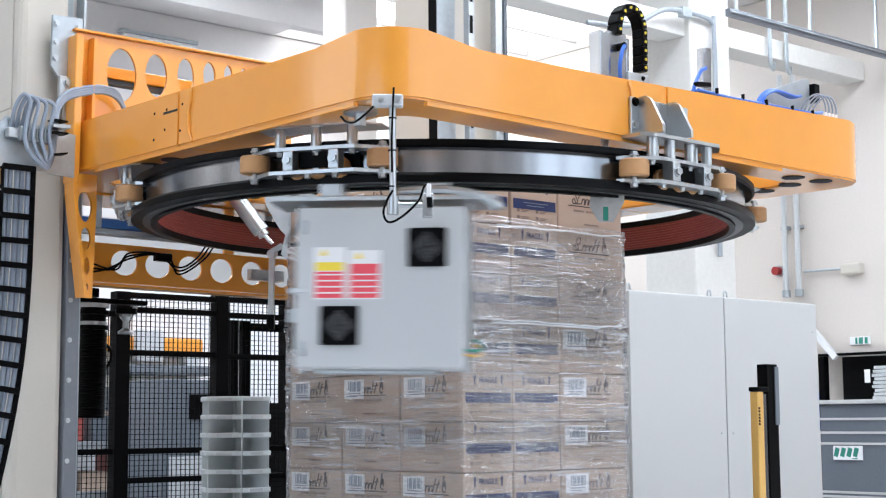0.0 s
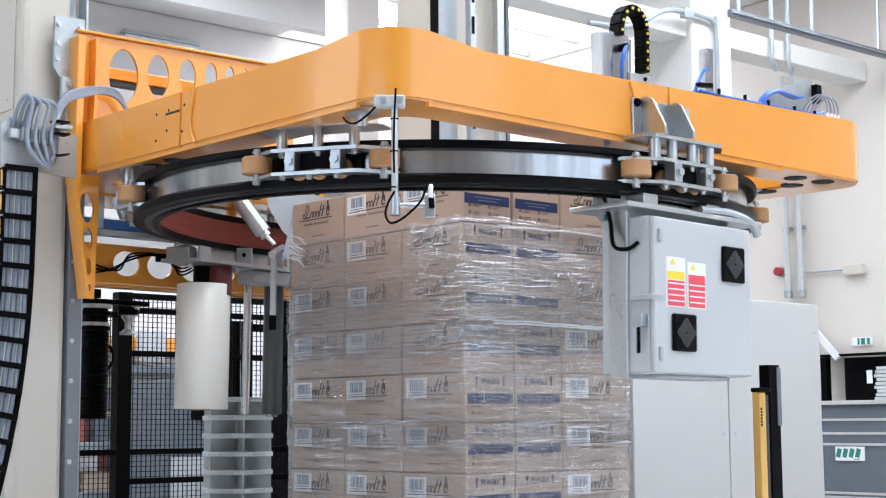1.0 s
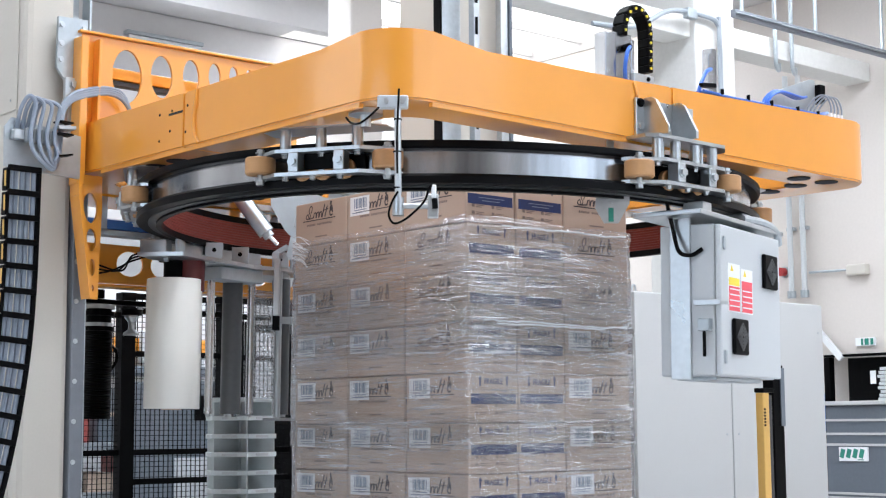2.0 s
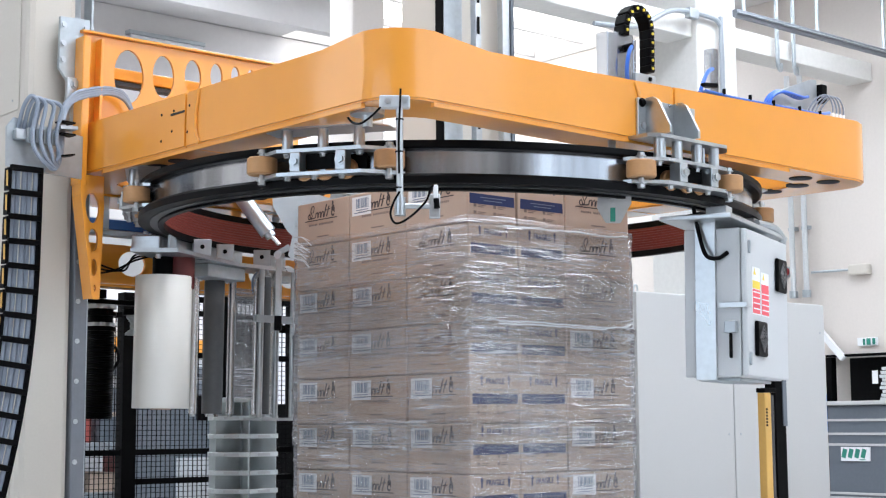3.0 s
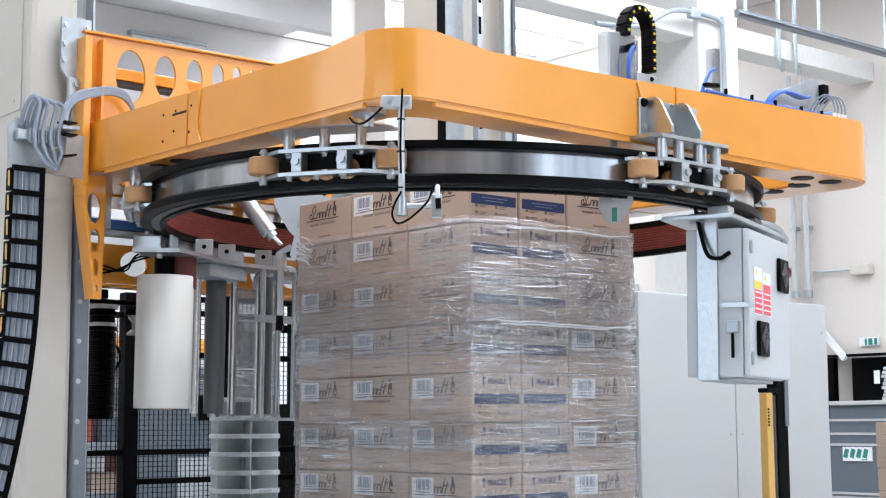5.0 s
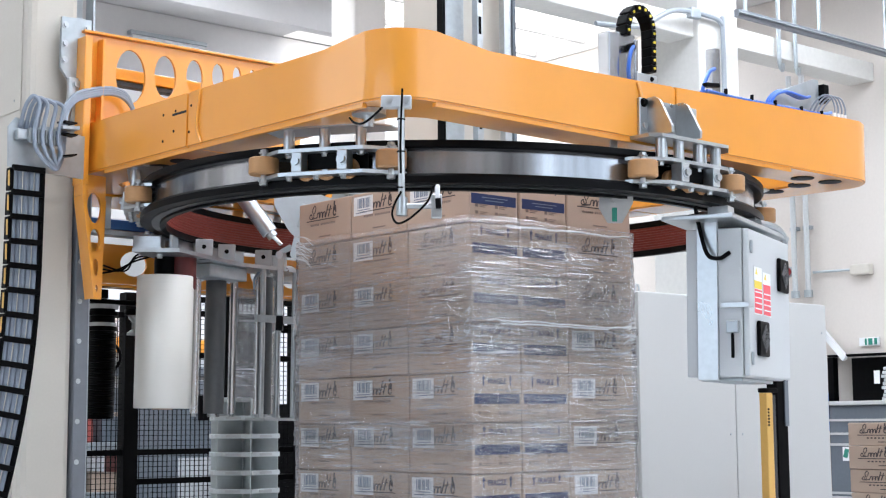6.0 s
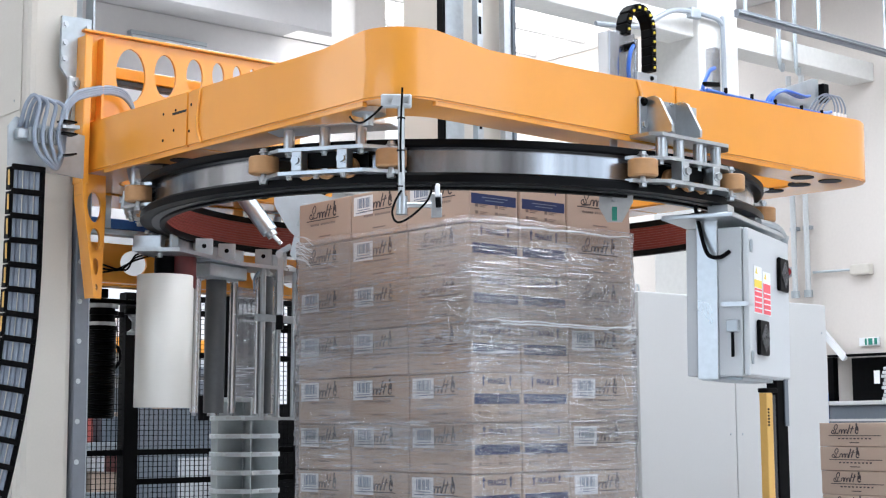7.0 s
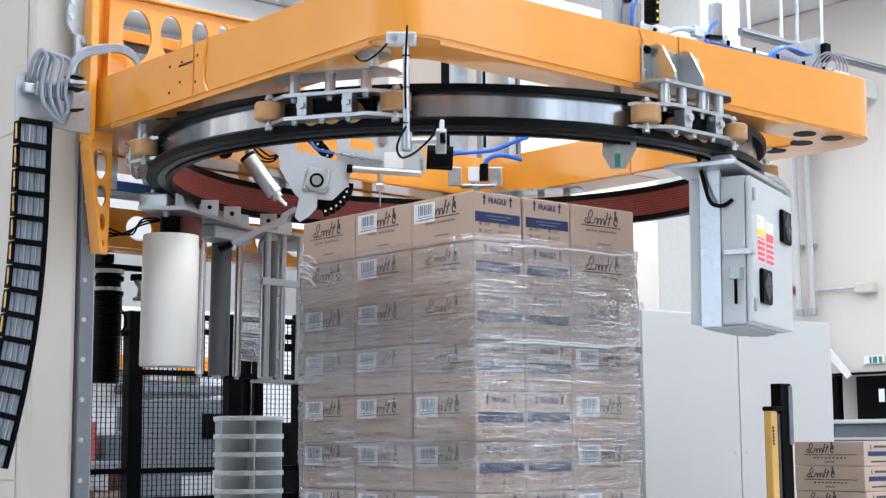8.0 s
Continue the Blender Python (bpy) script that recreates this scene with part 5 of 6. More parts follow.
# ---- hanging black bellows, blue rail ----
def bellows():
    ob = thing("black_bellows", "black bellows cylinder and a steel spool hanging behind the column", "bellows")
    x, y, zt, zb, r = -0.235, 2.11, 1.90, 1.43, 0.064
    prof = [(0.012, zb)]
    for k in range(36):
        z = zb + (zt - 0.1 - zb) * k / 36
        prof += [(r, z), (r * 0.94, z + (zt - 0.1 - zb) / 72)]
    prof += [(r, zt - 0.1), (0.012, zt - 0.1)]
    part("bellows_body", moved(lathe(prof, 24), pose(x, y, 0)), BLACK, ob, smooth=True)
    part("neck", rod((x, y, zt - 0.1), (x, y, zt), r * 0.85, seg=20), BLACK, ob, smooth=True)
    part("neck_ring", rod((x, y, zt - 0.075), (x, y, zt - 0.06), r * 0.95, seg=20), STEEL, ob, smooth=True)
    for z in (zt - 0.095, zt - 0.03, zt):
        part("flange", rod((x, y, z), (x, y, z + 0.018), r * 1.05, seg=24), BLACK if z < zt else STEEL, ob, smooth=True)
    x, y = -0.11, 2.05
    part("spool", moved(lathe([(0.004, 1.79), (0.034, 1.79), (0.034, 1.80), (0.014, 1.815), (0.014, 1.845), (0.03, 1.865), (0.03, 1.875), (0.004, 1.875)], 20), pose(x, y, 0)), STEEL, ob, smooth=True)
    part("spool_flange", rod((x, y, 1.876), (x, y, 1.90), 0.046, seg=20), BLACK, ob, smooth=True)
    part("spool_bolt", bolt((x + 0.03, y - 0.02, 1.90), (0, 0, 1), 0.009, 0.012, bmesh.new()), STEEL, ob)
    part("hanger_rail", box((-0.35, 2.06, 1.92), (0.0, 2.12, 1.94), 0.003), BLACK, ob)
    part("hanger_strut", box((-0.3, 2.05, 1.941), (-0.24, 2.12, 1.98), 0.003), BLACK, ob)
    part("hose", hose([(-0.2, 2.09, 1.75), (-0.17, 2.08, 1.73), (-0.16, 2.08, 1.68), (-0.19, 2.09, 1.63)], 0.007), BLACK, ob, smooth=True)
    LIFTED.append(ob)
    ob = thing("blue_rail", "blue and grey painted rail behind the ring", "rail")
    part("rail", box((-0.6, 1.66, 2.185), (0.5, 1.70, 2.225), 0.003), BLUEPAINT, ob)
    part("rail_foot", box((-0.6, 1.655, 2.16), (0.5, 1.72, 2.183), 0.003), PLATE, ob)
    part("rail_hanger", box((-0.5, 1.63, 2.18), (-0.46, 1.655, 2.34), 0.003), PLATE, ob)
    LIFTED.append(ob)


bellows()


# ---- column and its cable chain ----
def machine_column():
    col = thing("machine_column", "tall cream steel column of the wrapper with a grey guide rail", "machine column")
    part("column_body", box((-0.975, 1.30, 0), (-0.783, 2.3, 3.6), 0.025), CREAM, col)
    part("guide_rail", box((-0.781, 1.285, 0), (-0.728, 1.36, 2.75), 0.004), GUIDE, col, "dark grey steel guide rail")
    part("guide_cover", box((-0.7275, 1.30, 0), (-0.717, 1.36, 3.6), 0.002), PLATE, col, "grey steel edge of the rail")
    part("back_strip", box((-0.782, 1.38, 2.755), (-0.73, 1.45, 3.6), 0.003), PLATE, col)
    for k in range(12):
        part("rail_bolt", bolt((-0.765, 1.285, 1.0 + 0.145 * k), (0, -1, 0), 0.007, 0.004, bmesh.new()), STEEL, col)
    for z0, z1 in ((0.02, 1.29), (1.296, 2.56), (2.566, 3.58)):
        part("side_panel", box((-0.98, 1.36, z0), (-0.9755, 2.28, z1), 0.002), CREAM, col)
        for y in (1.41, 1.6):
            part("panel_screw", rod((-0.98, y, z0 + 0.04), (-0.982, y, z0 + 0.04), 0.004, seg=8), PLATE, col)
    br = thing("lift_bracket", "galvanised bracket plate bolted above the frame's end", "bracket")
    part("plate", extrude_upright([(-0.885, 2.89), (-0.768, 2.895), (-0.766, 2.715), (-0.80, 2.66), (-0.85, 2.655), (-0.885, 2.70)], 1.245, 1.26), PLATE, br)
    for x in (-0.872, -0.784):
        for z in (2.73, 2.79, 2.86):
            part("hex_bolt", bolt((x, 1.245, z), (0, -1, 0), 0.010, 0.01, bmesh.new()), STEEL, br)
    part("shackle", box((-0.86, 1.225, 2.575), (-0.82, 1.245, 2.665), 0.004), STEEL, br)
    part("shackle_bolt", bolt((-0.828, 1.225, 2.64), (0, -1, 0), 0.014, 0.012, bmesh.new()), STEEL, br)
    part("belt", box((-0.835, 1.245, 2.45), (-0.80, 1.25, 2.66)), PLATE, br)
    LIFTED.append(br)


def extrude_upright(pts, y0, y1):
    """An outline in x and z, made thick from y0 to y1."""
    bm = bmesh.new()
    lo = [bm.verts.new((x, y0, z)) for x, z in pts]
    hi = [bm.verts.new((x, y1, z)) for x, z in pts]
    bm.faces.new(lo), bm.faces.new(hi[::-1])
    for i in range(len(pts)):
        k = (i + 1) % len(pts)
        bm.faces.new((lo[i], hi[i], hi[k], lo[k]))
    bmesh.ops.recalc_face_normals(bm, faces=bm.faces)
    return bm


def cable_chain():
    pl = thing("cable_plate", "grey sheet metal plate with clamps for the grey cables", "mounting plate")
    part("plate", extrude_upright([(-1.105, 2.30), (-0.82, 2.285), (-0.82, 2.44), (-1.03, 2.465), (-1.085, 2.475), (-1.11, 2.44)], 1.165, 1.175), PLATE, pl)
    part("clamp_bar", box((-1.09, 1.13, 2.395), (-0.94, 1.163, 2.43), 0.004), STEEL, pl)
    for k in range(4):
        part("clamp", box((-1.055 + 0.03 * k, 1.11, 2.385), (-1.032 + 0.03 * k, 1.13, 2.435), 0.003), STEEL, pl)
        x = -1.043 + 0.03 * k
        e = 0.012 * k
        part("cable", hose([(-1.07 + 0.020 * k, 1.16, 2.44), (-1.07 + 0.020 * k, 1.12, 2.51), (-1.052 + 0.020 * k, 1.10, 2.545 - 0.004 * k), (x + 0.012, 1.095, 2.52), (x + 0.004, 1.10, 2.45), (x, 1.10, 2.40), (x + 0.012, 1.095, 2.35),
                            (-0.985 + e, 1.10, 2.31 + 0.5 * e), (-0.95 + 0.3 * e, 1.11, 2.30 + 0.6 * e), (-0.925 - 0.3 * e, 1.12, 2.35), (-0.918 - 0.5 * e, 1.12, 2.44), (-0.905 - 0.3 * e, 1.14, 2.51 + 0.4 * e),
                            (-0.86, 1.165, 2.565 + 0.7 * e), (-0.78, 1.19, 2.6 + 0.7 * e), (-0.7, 1.2, 2.62 + 0.6 * e), (-0.64, 1.2, 2.605 + 0.6 * e), (-0.6, 1.2, 2.55), (-0.58, 1.2, 2.47)], 0.0075), GREYCABLE, pl, "grey sheathed cable", True)
    for p, q in (((-0.94, 1.105, 2.345), (-0.89, 1.105, 2.355)), ((-0.945, 1.105, 2.425), (-0.89, 1.105, 2.425)), ((-0.94, 1.11, 2.47), (-0.89, 1.12, 2.47))):
        part("cable_tie", slab(p, q, 0.05, 0.006), BLACK, pl)
    part("strap", slab((-0.95, 1.1, 2.445), (-0.885, 1.1, 2.45), 0.05, 0.012), PLATE, pl)
    LIFTED.append(pl)
    ch = thing("cable_chain", "long black energy chain full of grey cables hanging beside the column", "cable chain")
    pts = []
    for k in range(15):
        s = k / 14
        z = 2.29 - 0.085 * k
        x = -1.05 - 0.02 * max(0, k - 4) / 10 - 0.09 * (max(0, k - 5) / 9) ** 2.0
        pts.append((x, z))
    for i, ((x0, z0), (x1, z1)) in enumerate(zip(pts, pts[1:])):
        d = Vector((x1 - x0, 0, z1 - z0)).normalized()
        side = Vector((-d.z, 0, d.x))
        a, b = Vector((x0, 1.14, z0)), Vector((x1, 1.14, z1))
        for s in (-1, 1):
            part("side_link", slab(a + side * 0.058 * s, b + side * 0.058 * s - d * 0.006, 0.035, 0.014, None, tuple(side), 0.002), BLACK, ch)
        part("cross_bar", slab(a - side * 0.06 - Vector((0, 0.02, 0)), a + side * 0.06 - Vector((0, 0.02, 0)), 0.02, 0.016, None, (0, 1, 0), 0.002), BLACK, ch)
        part("yellow_edge", slab(a - side * 0.068 + d * 0.012 + Vector((0, -0.012, 0)), b - side * 0.068 - d * 0.02 + Vector((0, -0.015, 0)), 0.006, 0.004, None, tuple(side)), YELLOW, ch, "amber cover strip")
    for k in range(5):
        o = -0.042 + 0.021 * k
        part("cable", hose([(x - o, 1.14 + 0.004 * (k % 2), z) for x, z in pts], 0.0095), GREYCABLE, ch, "grey sheathed cable", True)
    LIFTED.append(ch)


machine_column()
cable_chain()


def mast():
    ob = thing("lift_mast", "galvanised steel mast with slots and a toothed rack behind the frame", "mast")
    part("front_sheet", box((1.44, 1.80, 0), (1.56, 1.84, 4.2), 0.003), PLATE, ob)
    part("dark_edge", box((1.425, 1.80, 0), (1.438, 1.85, 4.2), 0.002), BLACK, ob)
    part("slotted_rail", box((1.562, 1.70, 0), (1.60, 1.74, 4.2), 0.003), STEEL, ob)
    for k in range(6):
        part("slot", box((1.57, 1.694, 2.7 + 0.16 * k), (1.585, 1.699, 2.79 + 0.16 * k), 0.002), BLACK, ob)
    part("mast_body", box((1.45, 1.85, 0), (1.9, 2.15, 4.2), 0.01), CREAM, ob)
    part("rack_rail", box((1.80, 1.76, 0), (1.85, 1.80, 4.2), 0.003), STEEL, ob)
    part("rack", box((1.852, 1.75, 0), (1.872, 1.79, 4.2), 0.002), CRATE, ob, "dark toothed rack")
    return ob


mast()


# ---- control cabinet, light curtain, conveyor ----
def control_cabinet():
    cc = thing("control_cabinet", "white two-door control cabinet standing behind the conveyor", "control cabinet")
    part("carcass", box((2.51, 1.56, 0), (4.15, 2.1, 2.1), 0.006), WHITE, cc)
    part("door", box((2.515, 1.535, 0.1), (3.286, 1.558, 2.094), 0.004), WHITE, cc)
    part("door", box((3.294, 1.535, 0.1), (4.145, 1.558, 2.094), 0.004), WHITE, cc)
    for x in (3.24, 3.34):
        part("door_screw", rod((x, 1.535, 1.35), (x, 1.532, 1.35), 0.006, seg=10), PLATE, cc)
    for x in (2.56, 3.22, 3.36):
        part("lifting_eye", hose([(x - 0.015, 1.58, 2.101), (x - 0.012, 1.58, 2.125), (x, 1.58, 2.135), (x + 0.012, 1.58, 2.125), (x + 0.015, 1.58, 2.101)], 0.005), STEEL, cc, smooth=True)
    part("door_screw", rod((4.10, 1.535, 1.93), (4.10, 1.532, 1.93), 0.006, seg=10), PLATE, cc)


control_cabinet()


def light_curtain():
    ob = thing("light_curtain", "amber light curtain post on a black stand beside the conveyor", "light curtain")
    part("amber_body", box((1.345, -0.165, 0.75), (1.384, -0.13, 1.527), 0.004), YELLOW, ob)
    part("window", box((1.386, -0.16, 0.75), (1.408, -0.13, 1.518), 0.003), mat("dark_tinted_window", (0.05, 0.05, 0.055), 0.2), ob, "dark tinted window")
    part("end_cap", box((1.343, -0.17, 1.5275), (1.412, -0.125, 1.545), 0.004), BLACK, ob)
    bm = bmesh.new()
    for k in range(6):
        box((1.350, -0.1665, 1.40 + 0.012 * k), (1.360, -0.1652, 1.408 + 0.012 * k), 0, bm)
    part("text_bar", bm, BLACK, ob)
    st = part("post", box((1.47, -0.12, 0), (1.535, -0.07, 1.635), 0.003), BLACK, ob, "black square post")
    part("upper_cover", box((1.512, -0.1255, 1.40), (1.536, -0.1205, 1.625), 0.001), CRATE, st, "blue-grey cover strip")
    part("foot", box((1.36, -0.2, 0), (1.56, 0.0, 0.015), 0.003), BLACK, ob)
    part("link", box((1.385, -0.129, 1.0), (1.469, -0.10, 1.05)), BLACK, ob)


light_curtain()


def conveyor():
    ob = thing("roller_conveyor", "grey roller conveyor carrying the loads through the wrapper", "conveyor")
    top = 0.31
    for y in (-0.12, 1.12):
        part("side_rail", box((1.0, y - 0.03, 0.1), (6.5, y + 0.03, top), 0.004), CRATE, ob)
    for x in (1.1, 3.0, 4.8, 6.4):
        for y in (-0.12, 1.12):
            part("leg", box((x - 0.03, y - 0.025, 0), (x + 0.03, y + 0.025, 0.1)), CRATE, ob)
    for k in range(38):
        x = 1.08 + k * 0.143
        part("roller", rod((x, -0.09, top - 0.05), (x, 1.09, top - 0.05), 0.045, seg=14), STEEL, ob, smooth=True)
    st = thing("wrapping_table", "low steel table under the pallet being wrapped", "table")
    part("table_top", box((-0.05, -0.05, 0.07), (0.95, 1.08, BASE - 0.141), 0.004), STEEL, st)
    for x in (0.0, 0.84):
        part("table_leg", box((x, 0.0, 0), (x + 0.06, 1.0, 0.069), 0.004), STEEL, st)
    return ob


conveyor()


def incoming_load():
    """The next stack on the conveyor: low cartons with a mark on the long side."""
    ob = thing("carton_stack", "stack of low brown printed cartons travelling on the infeed conveyor", "carton stack", (2.257, 0.05, 0))
    h, w, l = 0.107, 0.362, 0.26
    n = 10
    z0 = 1.411 - n * h
    part("pallet_deck", box((-0.01, -0.02, z0 - 0.022), (1.05, 0.38, z0 - 0.001)), WOOD, ob, "wooden pallet deck")
    for y in (0, 0.26):
        part("pallet_bearer", box((-0.01, y, z0 - 0.03), (1.05, y + 0.1, z0 - 0.023)), WOOD, ob)
    rnd = random.Random(9)
    body = part("carton", box((0.001, 0.001, 0), (l - 0.001, w - 0.001, h - 0.002), 0.003), CARD, ob)
    bm = bmesh.new()
    def bar(y0, z0_, y1, z1, t):
        slab((0.0003, y0, z0_), (0.0003, y1, z1), t, 0.0008, bm, (1, 0, 0))
    swash_mark(bm, 0.0003, w * 0.82, 0.055, 0.042)
    bar(w * .86, .048, w * .10, .048, .0035)
    for k in range(9):
        bar(w * (.72 - .055 * k), .035, w * (.69 - .055 * k), .035, .006)
    bar(w * .56, .017, w * .42, .017, .004)
    logo = part("logo_mark", bm, GREYINK, body)
    bm = bmesh.new()
    box((.03, -0.0002, .042), (l - .03, 0.0008, .062), 0, bm)
    band = part("dark_band", bm, INK, body)
    bm = bmesh.new()
    for x in (.05, l - .06):
        box((x, -0.0002, .07), (x + .006, 0.0008, .092), 0, bm)
    box((.075, -0.0002, .077), (l - .08, 0.0008, .087), 0, bm)
    box((.05, -0.0002, .015), (l - .1, 0.0008, .022), 0, bm)
    marks = part("print_marks", bm, GREYINK, body)
    bodies = [body]
    for r in range(n):
        for cx in range(4):
            for cy in range(1):
                m = Matrix.Translation((cx * (l + 0.001) + rnd.uniform(-.004, .004), cy * (w + 0.002) + rnd.uniform(-.004, .004), z0 + r * h))
                if r == cx == cy == 0:
                    body.matrix_basis = m
                    continue
                c = body.copy()
                scene.collection.objects.link(c)
                c.matrix_basis = m
                for ch in (logo, band, marks):
                    k = ch.copy()
                    scene.collection.objects.link(k)
                    k.parent = c
    return ob


STACK = incoming_load()


# ---- safety fence, bins and the shop behind ----
def fence():
    ob = thing("safety_fence", "black wire mesh safety fence with square posts", "fence")
    y = 2.8
    posts = ((0.225, 0.30, 2.06), (0.79, 0.86, 2.07), (1.215, 1.29, 2.09), (2.2, 2.27, 2.09), (-0.75, -0.68, 2.06))
    for x0, x1, z in posts:
        part("post", box((x0, y - 0.035, 0), (x1, y + 0.035, z), 0.003), BLACK, ob)
    for (x0, x1), zs in (((0.30, 0.79), (2.045, 1.975, 1.765, 1.29, 1.15, 0.2)), ((0.86, 1.215), (2.05, 1.97, 1.76, 1.29, 1.15, 0.2)), ((1.29, 2.2), (2.05, 1.76, 1.15, 0.2)), ((-0.68, 0.225), (1.95, 1.29, 0.2))):
        for z in zs:
            part("rail", box((x0, y - 0.02, z - 0.014), (x1, y + 0.02, z + 0.014), 0.002), BLACK, ob)
        bm = bmesh.new()
        n = int((x1 - x0) / 0.025)
        for k in range(1, n):
            x = x0 + (x1 - x0) * k / n
            box((x - 0.0013, y - 0.003, 0.2), (x + 0.0013, y + 0.003, zs[0]), 0, bm)
        z = 0.22
        while z < zs[0]:
            box((x0, y - 0.006, z - 0.0013), (x1, y - 0.003, z + 0.0013), 0, bm)
            z += 0.025
        tagged(part("wire_mesh", bm, BLACK, ob), kind="stuff")
    # door frame inside the second bay
    for x in (0.93, 1.0):
        part("door_stile", box((x, y + 0.05, 0.2), (x + 0.045, y + 0.09, 1.95), 0.002), BLACK, ob)
    part("door_rail", box((1.0, y + 0.05, 1.90), (1.25, y + 0.09, 1.94), 0.002), BLACK, ob)


fence()


BIN_X, BIN_Y = 0.408, 1.997


def bin_stack():
    """Six-sided trays on a centre post, each split into six open compartments."""
    ob = thing("bin_stack", "stack of six-sided grey plastic picking trays on a stand", "bin stack", (BIN_X, BIN_Y, 0))
    R, dz, top = 0.163, 0.0795, 1.540
    turn = math.degrees(math.atan2(-0.648, 0.762)) - 12
    corner = [Vector((R * math.cos(radians(turn + 60 * k)), R * math.sin(radians(turn + 60 * k)), 0)) for k in range(6)]
    def tray(z, name):
        b = part(name, extrude_plan([(c.x * 0.985, c.y * 0.985) for c in corner], z - 0.006, z), BINGREY, ob)
        for k in range(6):
            c, d = corner[k], corner[(k + 1) % 6]
            part("lip", slab((c.x, c.y, z + 0.002), (d.x, d.y, z + 0.002), 0.006, 0.021, None, (0, 0, 1), 0.002), BINGREY, b)
            m, w = (c + d) * 0.508, (d - c).normalized() * 0.035
            part("card_slot", slab((m.x - w.x, m.y - w.y, z + 0.002), (m.x + w.x, m.y + w.y, z + 0.002), 0.004, 0.011), CABINET, b)
        return b
    for n in range(10):
        z = top - 0.014 - dz * n
        b = tray(z, "bin_tray")
        if n == 0:
            continue
        for k in range(6):
            c = corner[k]
            part("divider", slab((c.x * 0.08, c.y * 0.08, z + dz / 2 - 0.003), (c.x * 0.96, c.y * 0.96, z + dz / 2 - 0.003), 0.005, dz - 0.008), BINGREY, b)
        if n in (2, 3):
            bm = bmesh.new()
            rnd = random.Random(n)
            for i in range(40):
                a, r = radians(turn - 90 + rnd.uniform(-25, 45)), rnd.uniform(0.05, 0.125)
                x, y = r * math.cos(a), r * math.sin(a)
                rod((x, y, z), (x + rnd.uniform(-.012, .012), y + rnd.uniform(-.012, .012), z + 0.012), 0.004, bm, 6)
            tagged(part("small_parts", bm, STEEL, b, "loose small metal parts"), kind="stuff")
    part("stand", rod((0, 0, 0), (0, 0, top - 0.021 - dz * 9), 0.05, seg=24), CRATE, ob, smooth=True)
    part("foot", rod((0, 0, 0), (0, 0, 0.02), 0.2, seg=28), CRATE, ob, smooth=True)


bin_stack()


def shop_behind():
    """Racks, machines and boxes beyond the fence."""
    rnd = random.Random(21)
    rack = thing("storage_rack", "steel storage rack with red, white and brown boxes", "rack")
    for x in (0.6, 2.2, 3.8):
        part("upright", box((x, 6.0, 0), (x + 0.07, 6.6, 1.7)), CRATE, rack)
    for z in (0.55, 0.95, 1.3):
        part("shelf", box((0.6, 6.0, z - 0.05), (3.87, 6.6, z), 0.004), PLATE, rack)
    cols = [mat("box_white", (0.7, 0.7, 0.68), 0.6), CARD, mat("box_red", (0.32, 0.07, 0.06), 0.5), mat("box_grey", (0.25, 0.26, 0.28), 0.6), CRATE]
    for z in (0.55, 0.95, 1.3):
        x = 0.7
        while x < 3.6:
            w, h = rnd.uniform(0.12, 0.3), rnd.uniform(0.1, 0.3)
            b = thing("storage_box", "small box on the storage rack", "box", group="boxes on the rack")
            m = rnd.choice(cols)
            part("box_body", box((x, 6.02 + rnd.uniform(0, .1), z), (x + w, 6.45, z + h), 0.006), m, b)
            x += w + rnd.uniform(0.01, 0.08)
    far = thing("packing_machine", "distant orange and grey packing machine beyond the fence", "machine")
    part("orange_beam", box((1.9, 6.72, 1.98), (3.15, 6.85, 2.10), 0.02), ORANGE, far)
    part("head", box((2.5, 6.64, 1.9), (2.75, 6.718, 2.16), 0.03), CABINET, far)
    part("carriage", box((2.3, 6.66, 1.80), (3.2, 6.85, 1.88), 0.02), CRATE, far)
    for x in (1.95, 3.0):
        part("leg", box((x, 6.74, 0), (x + 0.12, 6.86, 1.975), 0.01), CABINET, far)
    cab = thing("grey_machine_cabinet", "dark grey machine cabinet with white panels beyond the fence", "machine cabinet")
    part("cabinet_body", box((1.9, 5.2, 0), (2.5, 5.8, 1.72), 0.01), CRATE, cab)
    part("panel", box((1.95, 5.19, 0.2), (2.3, 5.199, 1.2), 0.003), CABINET, cab)
    part("screen", box((2.1, 5.185, 1.45), (2.28, 5.199, 1.62), 0.003), BLACK, cab)
    wp = thing("white_partition", "white partition panel beyond the fence", "partition")
    part("panel", box((0.2, 6.9, 0), (5.4, 6.96, 2.5), 0.004), PAPER, wp)
    part("panel", box((0.1, 9.2, 0), (6.5, 9.26, 3.4), 0.004), WHITE, wp)
    dk = thing("dark_machine", "black and red machine with a slanted glass guard", "machine")
    part("machine_body", box((2.2, 4.0, 0), (2.9, 4.6, 1.55), 0.01), BLACK, dk)
    part("guard", slab((2.15, 4.0, 1.7), (2.75, 4.0, 1.72), 0.3, 0.02, None, (0, 0.5, 1)), REDPAINT, dk)
    part("rail", rod((2.9, 3.98, 1.5), (3.0, 3.98, 1.8), 0.012), STEEL, dk)


shop_behind()


